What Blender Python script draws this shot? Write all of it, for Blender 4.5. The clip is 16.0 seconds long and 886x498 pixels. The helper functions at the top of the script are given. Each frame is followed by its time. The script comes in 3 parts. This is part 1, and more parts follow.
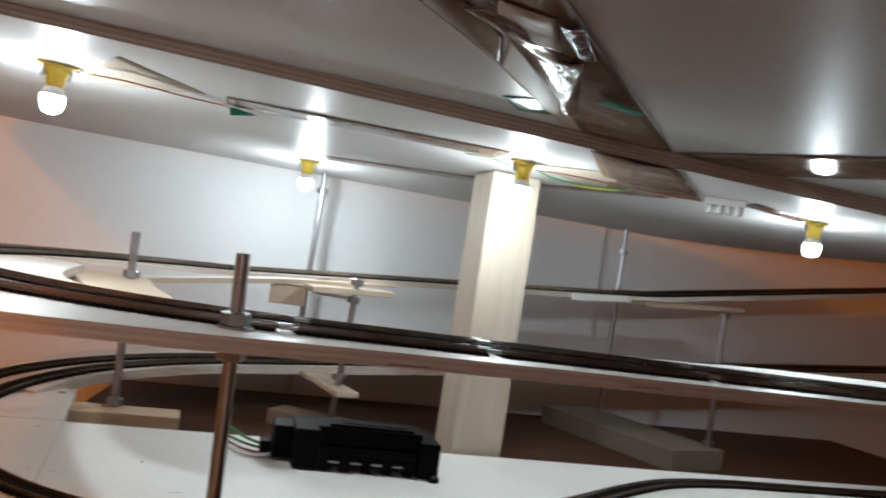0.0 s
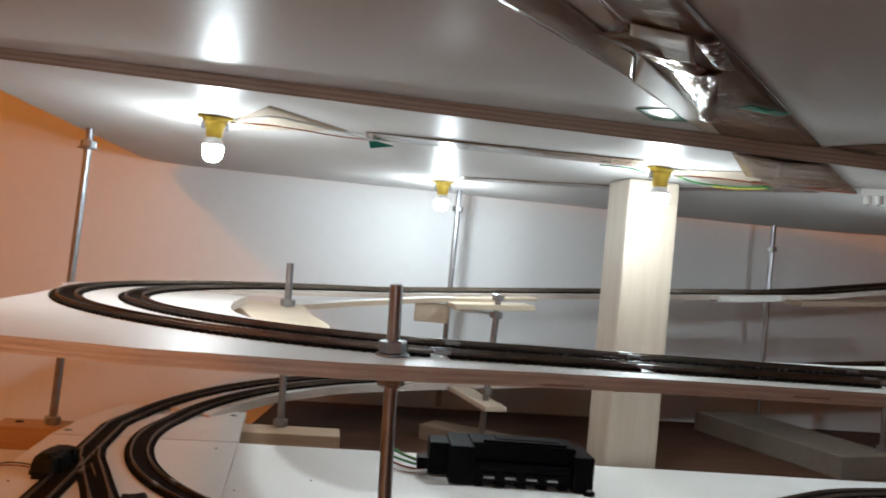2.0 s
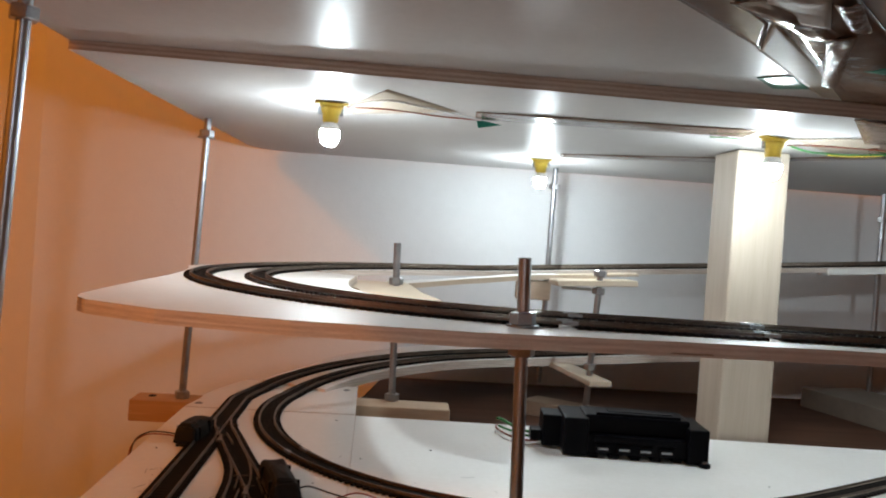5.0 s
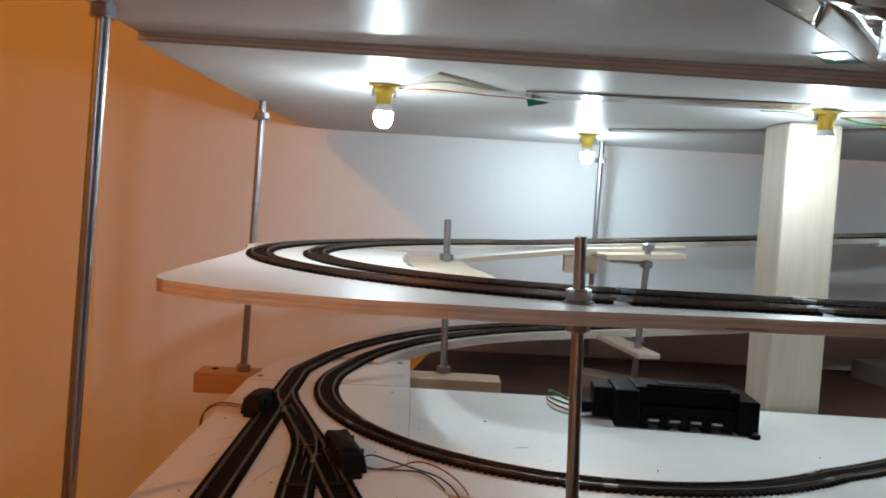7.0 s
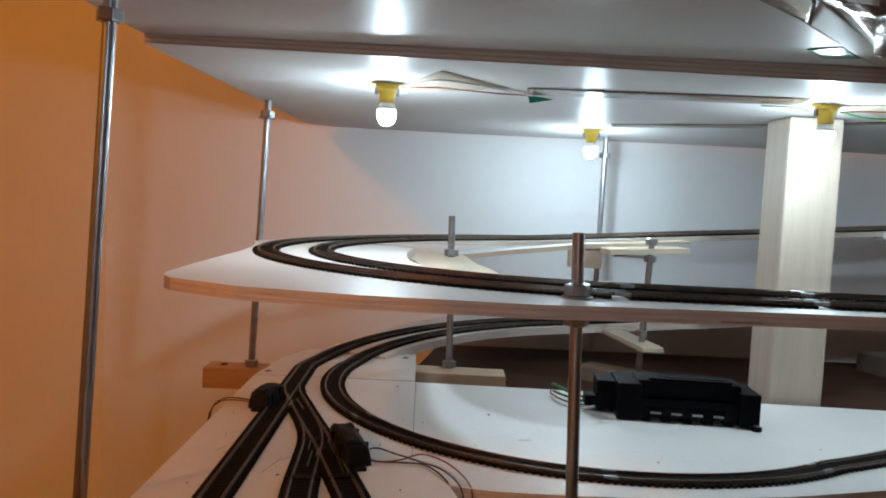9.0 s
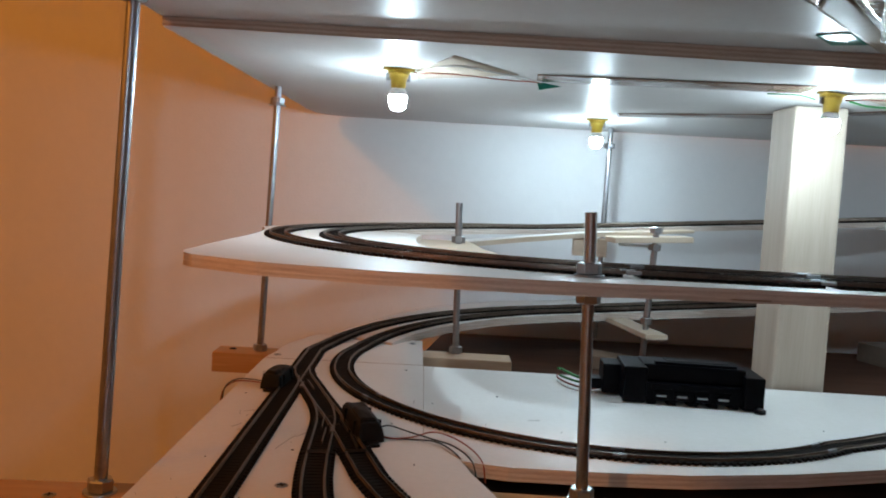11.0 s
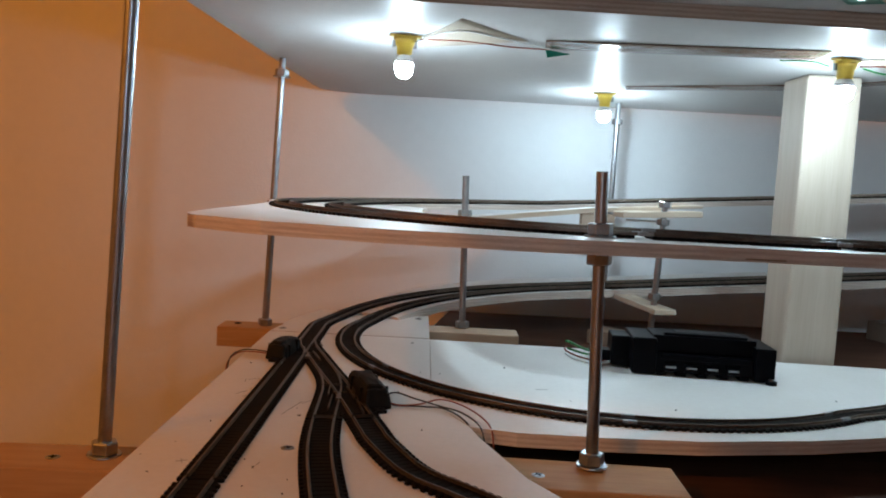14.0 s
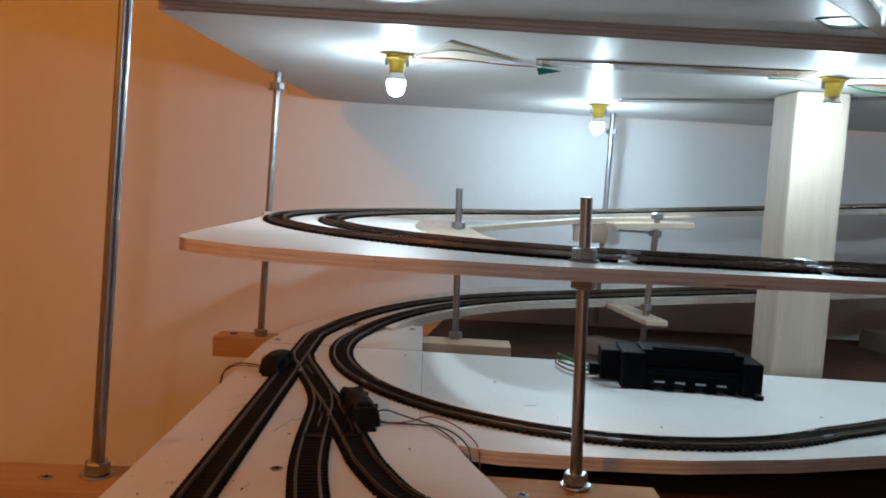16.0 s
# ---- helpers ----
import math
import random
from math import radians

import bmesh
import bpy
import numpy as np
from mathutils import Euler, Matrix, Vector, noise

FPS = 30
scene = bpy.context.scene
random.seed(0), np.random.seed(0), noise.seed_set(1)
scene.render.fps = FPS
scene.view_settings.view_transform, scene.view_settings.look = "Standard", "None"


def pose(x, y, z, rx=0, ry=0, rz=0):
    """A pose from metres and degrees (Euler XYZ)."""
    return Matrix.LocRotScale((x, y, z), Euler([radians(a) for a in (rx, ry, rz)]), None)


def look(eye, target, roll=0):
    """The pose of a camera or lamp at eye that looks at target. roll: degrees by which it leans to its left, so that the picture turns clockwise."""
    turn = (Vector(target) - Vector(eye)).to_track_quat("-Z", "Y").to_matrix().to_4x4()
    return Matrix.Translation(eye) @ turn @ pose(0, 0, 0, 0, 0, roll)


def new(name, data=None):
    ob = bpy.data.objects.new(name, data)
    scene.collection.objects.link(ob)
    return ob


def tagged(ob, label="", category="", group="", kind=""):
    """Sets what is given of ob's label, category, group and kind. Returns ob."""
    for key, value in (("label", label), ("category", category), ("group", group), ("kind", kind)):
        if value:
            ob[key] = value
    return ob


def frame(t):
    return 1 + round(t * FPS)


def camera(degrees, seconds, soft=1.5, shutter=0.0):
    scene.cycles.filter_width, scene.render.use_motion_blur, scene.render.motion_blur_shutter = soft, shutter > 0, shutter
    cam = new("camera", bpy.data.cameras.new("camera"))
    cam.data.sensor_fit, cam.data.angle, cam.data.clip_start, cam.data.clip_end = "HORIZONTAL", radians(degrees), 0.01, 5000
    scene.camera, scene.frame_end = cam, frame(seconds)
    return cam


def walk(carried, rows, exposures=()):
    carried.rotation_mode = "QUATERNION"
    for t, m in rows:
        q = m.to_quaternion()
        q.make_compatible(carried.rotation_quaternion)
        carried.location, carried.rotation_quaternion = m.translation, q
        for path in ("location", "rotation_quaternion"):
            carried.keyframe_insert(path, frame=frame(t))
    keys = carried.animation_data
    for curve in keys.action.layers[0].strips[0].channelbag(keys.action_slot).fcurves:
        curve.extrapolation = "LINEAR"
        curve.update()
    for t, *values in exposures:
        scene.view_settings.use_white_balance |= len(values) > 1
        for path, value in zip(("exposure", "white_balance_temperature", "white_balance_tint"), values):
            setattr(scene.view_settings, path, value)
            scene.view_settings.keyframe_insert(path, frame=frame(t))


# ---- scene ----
cam = camera(59.7, 16.0, soft=1.9, shutter=1.0)
PATH = [
    (0, (0.041, -0.026, 0.221), (0.736, 1.849, 0.274), 8.7),
    (0.5, (0.036, -0.029, 0.226), (0.63, 1.88, 0.261), 7.9),
    (1, (0.034, -0.038, 0.232), (0.515, 1.903, 0.257), 7.3),
    (1.5, (0.028, -0.033, 0.231), (0.436, 1.925, 0.249), 6.4),
    (2, (0.028, -0.037, 0.231), (0.394, 1.929, 0.261), 5.2),
    (2.5, (0.018, -0.036, 0.233), (0.339, 1.938, 0.268), 4.6),
    (3, (0.011, -0.042, 0.232), (0.292, 1.938, 0.267), 4.4),
    (3.5, (0.0, -0.044, 0.237), (0.247, 1.94, 0.252), 4.4),
    (4, (-0.004, -0.045, 0.227), (0.212, 1.943, 0.237), 4.2),
    (4.5, (-0.007, -0.048, 0.223), (0.191, 1.942, 0.214), 4.1),
    (6.8, (-0.023, -0.065, 0.227), (0.054, 1.93, 0.12), 3.4),
    (7, (-0.025, -0.07, 0.229), (0.05, 1.925, 0.116), 3.3),
    (7.5, (-0.023, -0.078, 0.236), (0.039, 1.917, 0.119), 3.3),
    (8, (-0.022, -0.079, 0.239), (0.037, 1.917, 0.121), 3.2),
    (8.5, (-0.022, -0.077, 0.235), (0.031, 1.918, 0.113), 3.0),
    (9, (-0.019, -0.081, 0.231), (0.033, 1.915, 0.104), 2.9),
    (11.3, (-0.032, -0.093, 0.217), (0.024, 1.901, 0.077), 3.3),
    (11.5, (-0.025, -0.091, 0.22), (0.02, 1.903, 0.067), 3.4),
    (12, (-0.026, -0.093, 0.223), (0.022, 1.9, 0.062), 3.4),
    (12.5, (-0.031, -0.091, 0.223), (0.019, 1.902, 0.055), 3.3),
    (13, (-0.025, -0.09, 0.224), (0.021, 1.902, 0.056), 3.1),
    (13.5, (-0.028, -0.091, 0.215), (0.019, 1.902, 0.048), 3.1),
    (14, (-0.033, -0.084, 0.195), (0.015, 1.909, 0.031), 3.2),
    (14.5, (-0.032, -0.089, 0.197), (0.012, 1.903, 0.03), 3.5),
    (15, (-0.028, -0.092, 0.207), (0.016, 1.9, 0.036), 3.5),
    (15.5, (-0.024, -0.096, 0.216), (0.022, 1.896, 0.043), 3.4),
    (16, (-0.023, -0.093, 0.217), (0.021, 1.899, 0.045), 3.3),
]
walk(cam, [(t, look(eye, target, roll)) for t, eye, target, roll in PATH],
     exposures=[(0.0, -0.08, 7650, 24), (4.5, -0.05, 7700, 24), (7.0, -0.13, 7100, 19), (9.0, -0.15, 6800, 17), (12.5, -0.16, 6650, 16), (16.0, -0.16, 6550, 15)])

# ---- light ----
world = bpy.data.worlds.new("world")
scene.world = world
world.use_nodes = True
world.node_tree.nodes["Background"].inputs[0].default_value = (0.9, 0.62, 0.4, 1)
world.node_tree.nodes["Background"].inputs[1].default_value = 0.006

ROOM_LAMP = (-1.55, -0.9, 1.42)
ROOM_WATTS = 62.0
LED_STRENGTH = 455.0
warm = bpy.data.lights.new("room_lamp_light", "POINT")
warm.energy, warm.color, warm.shadow_soft_size = ROOM_WATTS, (1.0, 0.375, 0.055), 0.04
new("room_lamp_light", warm).location = (ROOM_LAMP[0], ROOM_LAMP[1], ROOM_LAMP[2] - 0.12)


# ---- materials ----
def material(name, base, rough=0.5, metal=0.0, alt=None, scale=40.0, stretch=(1, 1, 1), bump=0.0, bump_scale=None,
             coat=0.0, spec=0.5, amount=0.5, detail=6.0, fine=None):
    """A node material: two colours mixed by stretched noise at two scales, with fine relief."""
    m = bpy.data.materials.new(name)
    m.use_nodes = True
    nt = m.node_tree
    b = nt.nodes["Principled BSDF"]
    b.inputs["Roughness"].default_value = rough
    b.inputs["Metallic"].default_value = metal
    b.inputs["Coat Weight"].default_value = coat
    b.inputs["Coat Roughness"].default_value = 0.12
    b.inputs["Specular IOR Level"].default_value = spec
    tc = nt.nodes.new("ShaderNodeTexCoord")
    mp = nt.nodes.new("ShaderNodeMapping")
    mp.inputs["Scale"].default_value = stretch
    nt.links.new(tc.outputs["Object"], mp.inputs["Vector"])
    n1 = nt.nodes.new("ShaderNodeTexNoise")
    n1.inputs["Scale"].default_value, n1.inputs["Detail"].default_value = scale, detail
    n2 = nt.nodes.new("ShaderNodeTexNoise")
    n2.inputs["Scale"].default_value, n2.inputs["Detail"].default_value = (fine or scale * 9), 4
    for n in (n1, n2):
        nt.links.new(mp.outputs["Vector"], n.inputs["Vector"])
    alt = alt or tuple(c * 0.8 for c in base)
    ramp = nt.nodes.new("ShaderNodeValToRGB")
    ramp.color_ramp.elements[0].position, ramp.color_ramp.elements[1].position = 0.5 - amount * 0.4, 0.5 + amount * 0.4
    ramp.color_ramp.elements[0].color, ramp.color_ramp.elements[1].color = (*alt, 1), (*base, 1)
    add = nt.nodes.new("ShaderNodeMath")
    add.operation = "MULTIPLY_ADD"
    add.inputs[1].default_value, add.inputs[2].default_value = 0.35, 0.0
    nt.links.new(n2.outputs[0], add.inputs[0])
    mix = nt.nodes.new("ShaderNodeMath")
    mix.operation = "MULTIPLY_ADD"
    mix.inputs[1].default_value = 0.65
    nt.links.new(n1.outputs[0], mix.inputs[0])
    nt.links.new(add.outputs[0], mix.inputs[2])
    nt.links.new(mix.outputs[0], ramp.inputs[0])
    nt.links.new(ramp.outputs[0], b.inputs["Base Color"])
    if bump:
        bp = nt.nodes.new("ShaderNodeBump")
        bp.inputs["Strength"].default_value, bp.inputs["Distance"].default_value = bump, 0.002
        if bump_scale:
            n3 = nt.nodes.new("ShaderNodeTexNoise")
            n3.inputs["Scale"].default_value, n3.inputs["Detail"].default_value = bump_scale, 5
            nt.links.new(mp.outputs["Vector"], n3.inputs["Vector"])
            nt.links.new(n3.outputs[0], bp.inputs["Height"])
        else:
            nt.links.new(mix.outputs[0], bp.inputs["Height"])
        nt.links.new(bp.outputs[0], b.inputs["Normal"])
    return m


def ply_material(name, base=(0.62, 0.50, 0.42), alt=(0.45, 0.34, 0.26), depth=0.6):
    """Plywood edge: thin veneers stacked in height, with darker glue lines and grain along the edge."""
    m = material(name, base, 0.7, alt=alt, scale=30, stretch=(1, 1, 22), bump=0.3)
    nt = m.node_tree
    b = nt.nodes["Principled BSDF"]
    ramp = next(n for n in nt.nodes if n.type == "VALTORGB")
    tc = next(n for n in nt.nodes if n.type == "TEX_COORD")
    wave = nt.nodes.new("ShaderNodeTexWave")
    wave.wave_type, wave.bands_direction = "BANDS", "Z"
    wave.inputs["Scale"].default_value, wave.inputs["Distortion"].default_value = 75, 1.6
    wave.inputs["Detail Scale"].default_value = 4
    nt.links.new(tc.outputs["Object"], wave.inputs["Vector"])
    mx = nt.nodes.new("ShaderNodeMix")
    mx.data_type, mx.blend_type = "RGBA", "MULTIPLY"
    mx.inputs["Factor"].default_value = depth
    r2 = nt.nodes.new("ShaderNodeValToRGB")
    r2.color_ramp.elements[0].color, r2.color_ramp.elements[1].color = (0.45, 0.34, 0.27, 1), (1, 1, 1, 1)
    nt.links.new(wave.outputs[0], r2.inputs[0])
    nt.links.new(ramp.outputs[0], mx.inputs[6])
    nt.links.new(r2.outputs[0], mx.inputs[7])
    nt.links.new(mx.outputs[2], b.inputs["Base Color"])
    return m


def glow_material(name, color, strength):
    m = bpy.data.materials.new(name)
    m.use_nodes = True
    b = m.node_tree.nodes["Principled BSDF"]
    b.inputs["Base Color"].default_value = (0.9, 0.9, 0.9, 1)
    b.inputs["Emission Color"].default_value = (*color, 1)
    b.inputs["Emission Strength"].default_value = strength
    return m


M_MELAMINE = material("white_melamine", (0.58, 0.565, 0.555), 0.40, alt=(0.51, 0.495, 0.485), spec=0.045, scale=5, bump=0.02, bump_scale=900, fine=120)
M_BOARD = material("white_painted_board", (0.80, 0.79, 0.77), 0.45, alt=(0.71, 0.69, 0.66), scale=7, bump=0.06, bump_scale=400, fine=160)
M_PLY = ply_material("plywood_edge")
M_PLYPALE = ply_material("pale_plywood_edge", (0.80, 0.73, 0.67), (0.52, 0.42, 0.36), 0.28)
M_PINE = material("pine_wood", (0.53, 0.45, 0.37), 0.6, alt=(0.44, 0.36, 0.28), scale=14, stretch=(6, 6, 0.35), bump=0.12, fine=70)
M_PINE_X = material("pine_wood_lengthwise", (0.54, 0.32, 0.14), 0.65, alt=(0.40, 0.21, 0.08), scale=14, stretch=(0.5, 6, 6), bump=0.12, fine=70)
M_STEEL = material("zinc_plated_steel", (0.44, 0.46, 0.48), 0.34, 1.0, alt=(0.30, 0.31, 0.32), scale=60)
M_RAIL = material("nickel_rail", (0.26, 0.205, 0.165), 0.36, 1.0, alt=(0.13, 0.10, 0.08), scale=60)
M_TIE = material("tarnished_tie_bar", (0.10, 0.075, 0.06), 0.5, 0.6, alt=(0.06, 0.045, 0.035), scale=60)
M_SLEEPER = material("dark_brown_plastic", (0.009, 0.0055, 0.004), 0.6, alt=(0.004, 0.0025, 0.002), scale=90, spec=0.07)
M_BLACK = material("black_plastic", (0.003, 0.003, 0.005), 0.38, alt=(0.0015, 0.0015, 0.0025), scale=80, bump=0.05, spec=0.07)
M_MOTOR = material("matt_black_plastic", (0.010, 0.009, 0.009), 0.5, alt=(0.004, 0.004, 0.004), scale=80, spec=0.12)
M_WALL = material("pale_wall_paint", (0.80, 0.81, 0.82), 0.75, alt=(0.75, 0.76, 0.77), scale=3, bump=0.15, bump_scale=260, fine=60)
# Cream of the unseen walls and ceiling, its tone set for warm bounce.
M_ROOM = material("cream_bounce_paint", (0.58, 0.50, 0.42), 0.8, alt=(0.52, 0.44, 0.36), scale=3)
M_FLOOR = material("brown_wood_floor", (0.24, 0.135, 0.08), 0.45, alt=(0.15, 0.075, 0.045), scale=6, stretch=(0.6, 9, 1), bump=0.05)
M_TABLE = material("dark_brown_varnished_wood", (0.12, 0.054, 0.034), 0.55, alt=(0.06, 0.026, 0.016), scale=9, stretch=(0.5, 7, 1), bump=0.05, spec=0.12)
M_YELLOW = material("yellow_plastic", (0.85, 0.60, 0.10), 0.35, alt=(0.75, 0.50, 0.07), scale=50)
M_BULB = glow_material("lit_led_bulb", (0.625, 0.88, 1.0), LED_STRENGTH)
M_TAPE = material("brown_parcel_tape", (0.20, 0.125, 0.09), 0.13, alt=(0.14, 0.085, 0.06), scale=9, coat=0.0, bump=0.32, bump_scale=60, spec=0.15)
M_CRUMPLE = material("crumpled_brown_tape", (0.20, 0.125, 0.09), 0.10, alt=(0.12, 0.075, 0.055), scale=30, bump=0.9, bump_scale=210, spec=0.13)
M_PLYGREY = ply_material("grey_plywood_edge", (0.60, 0.52, 0.46), (0.46, 0.38, 0.32), 0.45)
M_CLEAR = material("clear_yellowed_tape", (0.42, 0.34, 0.27), 0.5, alt=(0.38, 0.32, 0.26), scale=18, coat=0.0, bump=0.2, bump_scale=80, spec=0.03)
M_GREEN = material("green_plastic", (0.012, 0.23, 0.16), 0.32, alt=(0.01, 0.17, 0.12), scale=40, coat=0.1, spec=0.2)
M_GREENWIRE = material("green_wire", (0.02, 0.24, 0.06), 0.4, scale=40)
M_REDWIRE = material("red_brown_wire", (0.30, 0.06, 0.03), 0.4, scale=40)
M_BLACKWIRE = material("black_wire", (0.015, 0.013, 0.013), 0.4, scale=40)
M_WHITEPL = material("white_plastic", (0.75, 0.75, 0.73), 0.3, scale=50)
M_PENCIL = material("graphite_mark", (0.42, 0.4, 0.39), 0.6, scale=60)
M_PALE = material("pale_birch_slat", (0.69, 0.57, 0.45), 0.6, alt=(0.56, 0.44, 0.32), scale=14, stretch=(0.5, 6, 6), bump=0.1)
M_TAN = material("tan_pine", (0.58, 0.42, 0.30), 0.65, alt=(0.44, 0.29, 0.18), scale=14, stretch=(0.5, 6, 6), bump=0.12)
# Timber brown; also put under the ring boards to cut bounced light.
M_BROWN = material("weathered_brown_timber_and_bounce_cut", (0.30, 0.20, 0.14), 0.7, alt=(0.20, 0.13, 0.09), scale=14, stretch=(0.5, 6, 6), bump=0.1)
# Dark grey-brown tone of the plank below the ring.
M_GREYPAINT = material("grey_brown_paint", (0.22, 0.17, 0.135), 0.7, alt=(0.15, 0.115, 0.09), scale=9)
M_SHADE = glow_material("room_lamp_glass", (1.0, 0.6, 0.3), 4.0)


# ---- mesh helpers ----
def link(name, bm, mat, parent=None, label="", smooth=False):
    me = bpy.data.meshes.new(name)
    bm.to_mesh(me)
    bm.free()
    for mm in (mat if isinstance(mat, (list, tuple)) else [mat]):
        me.materials.append(mm)
    if smooth:
        for p in me.polygons:
            p.use_smooth = True
    ob = new(name, me)
    if parent:
        ob.parent = parent
    if label:
        ob["label"] = label
    return ob


def part(name, bm, mat, parent, label="", smooth=False):
    return link(name, bm, mat, parent, label, smooth)


def empty(name, at, label, category, group="", kind="", rz=0.0, m=None):
    e = new(name)
    e.empty_display_size = 0.02
    e.matrix_basis = m if m is not None else pose(*at, 0, 0, rz)
    return tagged(e, label, category, group, kind)


def box(sx, sy, sz, bevel=0.0, at=(0, 0, 0), turn=0.0, segments=2):
    """A box, its base centre at `at`."""
    bm = bmesh.new()
    bmesh.ops.create_cube(bm, size=1)
    bmesh.ops.scale(bm, vec=(sx, sy, sz), verts=bm.verts)
    bmesh.ops.translate(bm, vec=(0, 0, sz / 2), verts=bm.verts)
    if bevel:
        bmesh.ops.bevel(bm, geom=bm.edges[:], offset=bevel, segments=segments, affect="EDGES", profile=0.6)
    bmesh.ops.transform(bm, matrix=pose(*at, 0, 0, turn), verts=bm.verts)
    return bm


def merge(*bms):
    out = bmesh.new()
    for b in bms:
        me = bpy.data.meshes.new("tmp")
        b.to_mesh(me)
        b.free()
        out.from_mesh(me)
        bpy.data.meshes.remove(me)
    return out


def lathe(profile, seg=20, at=(0, 0, 0)):
    """A turned body from (radius, height) pairs, closed at both ends."""
    bm = bmesh.new()
    rings = []
    for r, z in profile:
        rings.append([bm.verts.new((at[0] + r * math.cos(2 * math.pi * i / seg), at[1] + r * math.sin(2 * math.pi * i / seg), at[2] + z)) for i in range(seg)])
    for a, b in zip(rings, rings[1:]):
        for i in range(seg):
            bm.faces.new((a[i], a[(i + 1) % seg], b[(i + 1) % seg], b[i]))
    bm.faces.new(list(reversed(rings[0])))
    bm.faces.new(rings[-1])
    return bm


def slab(outline, z0, z1, bevel=0.0, height=None):
    """A board cut to an outline; height(x, y) lifts it where it climbs. Faces: 0 top, 1 edge, 2 underside."""
    bm = bmesh.new()
    h = height or (lambda x, y: 0.0)
    lo = [bm.verts.new((x, y, z0 + h(x, y))) for x, y in outline]
    hi = [bm.verts.new((x, y, z1 + h(x, y))) for x, y in outline]
    n = len(outline)
    bm.faces.new(hi).material_index = 0
    bm.faces.new(list(reversed(lo))).material_index = 2
    for i in range(n):
        bm.faces.new((lo[i], lo[(i + 1) % n], hi[(i + 1) % n], hi[i])).material_index = 1
    bmesh.ops.recalc_face_normals(bm, faces=bm.faces)
    return bm


def ribbon_slab(centre, half_in, half_out, thick):
    """A ring board that follows a 3D line: the board's top runs along it, wide to both sides."""
    bm = bmesh.new()
    rows = []
    for i, p in enumerate(centre):
        a, b = centre[max(i - 1, 0)], centre[min(i + 1, len(centre) - 1)]
        d = Vector((b[0] - a[0], b[1] - a[1], 0)).normalized()
        side = Vector((-d.y, d.x, 0))
        p = Vector(p)
        q, r = p + side * (half_out[i] if isinstance(half_out, list) else half_out), p - side * (half_in[i] if isinstance(half_in, list) else half_in)
        rows.append([bm.verts.new(v) for v in (q, r, r - Vector((0, 0, thick)), q - Vector((0, 0, thick)))])
    for a, b in zip(rows, rows[1:]):
        for k in range(4):
            f = bm.faces.new((a[k], a[(k + 1) % 4], b[(k + 1) % 4], b[k]))
            f.material_index = (0, 1, 2, 1)[k]
    bm.faces.new(rows[0]).material_index = 1
    bm.faces.new(list(reversed(rows[-1]))).material_index = 1
    bmesh.ops.recalc_face_normals(bm, faces=bm.faces)
    return bm


def tube(points, radius, seg=6):
    """A thin round wire along points."""
    bm = bmesh.new()
    pts = [Vector(p) for p in points]
    rings = []
    for i, p in enumerate(pts):
        d = (pts[min(i + 1, len(pts) - 1)] - pts[max(i - 1, 0)]).normalized()
        u = d.cross(Vector((0, 0, 1)))
        u = u.normalized() if u.length > 1e-4 else Vector((1, 0, 0))
        v = d.cross(u)
        rings.append([bm.verts.new(p + radius * (math.cos(2 * math.pi * k / seg) * u + math.sin(2 * math.pi * k / seg) * v)) for k in range(seg)])
    for a, b in zip(rings, rings[1:]):
        for k in range(seg):
            bm.faces.new((a[k], a[(k + 1) % seg], b[(k + 1) % seg], b[k]))
    bm.faces.new(list(reversed(rings[0])))
    bm.faces.new(rings[-1])
    bmesh.ops.recalc_face_normals(bm, faces=bm.faces)
    return bm


def spline(ctrl, n=12):
    """A smooth line through control points."""
    c = [Vector(p) for p in ctrl]
    c = [c[0] * 2 - c[1]] + c + [c[-1] * 2 - c[-2]]
    out = []
    for i in range(1, len(c) - 2):
        for k in range(n):
            t = k / n
            p0, p1, p2, p3 = c[i - 1:i + 3]
            out.append(0.5 * (2 * p1 + (p2 - p0) * t + (2 * p0 - 5 * p1 + 4 * p2 - p3) * t * t + (3 * p1 - p0 - 3 * p2 + p3) * t ** 3))
    return out + [c[-2]]


def arc(cx, cy, r, a0, a1, n=48):
    return [(cx + r * math.cos(radians(a0 + (a1 - a0) * i / n)), cy + r * math.sin(radians(a0 + (a1 - a0) * i / n))) for i in range(n + 1)]


def even(points, step):
    """Points at even steps along a line, each with its direction."""
    pts = [Vector(p) for p in points]
    out, left = [], 0.0
    for a, b in zip(pts, pts[1:]):
        length = (b - a).length
        if length < 1e-7:
            continue
        d = (b - a) / length
        s = left
        while s < length:
            out.append((a + d * s, d))
            s += step
        left = s - length
    return out


# ---- railway track ----
GAUGE, SLEEPER_L, SLEEPER_W, SLEEPER_H, PITCH = 0.0168, 0.0298, 0.0036, 0.0026, 0.0066


def sweep(points, profile, offset):
    bm = bmesh.new()
    rows = []
    for i, p in enumerate(points):
        a, b = points[max(i - 1, 0)], points[min(i + 1, len(points) - 1)]
        d = Vector((b[0] - a[0], b[1] - a[1], 0)).normalized()
        side = Vector((-d.y, d.x, 0))
        rows.append([bm.verts.new(Vector(p) + side * (offset + u) + Vector((0, 0, w))) for u, w in profile])
    k = len(profile)
    for a, b in zip(rows, rows[1:]):
        for j in range(k):
            bm.faces.new((a[j], a[(j + 1) % k], b[(j + 1) % k], b[j]))
    bm.faces.new(rows[0])
    bm.faces.new(list(reversed(rows[-1])))
    bmesh.ops.recalc_face_normals(bm, faces=bm.faces)
    return bm


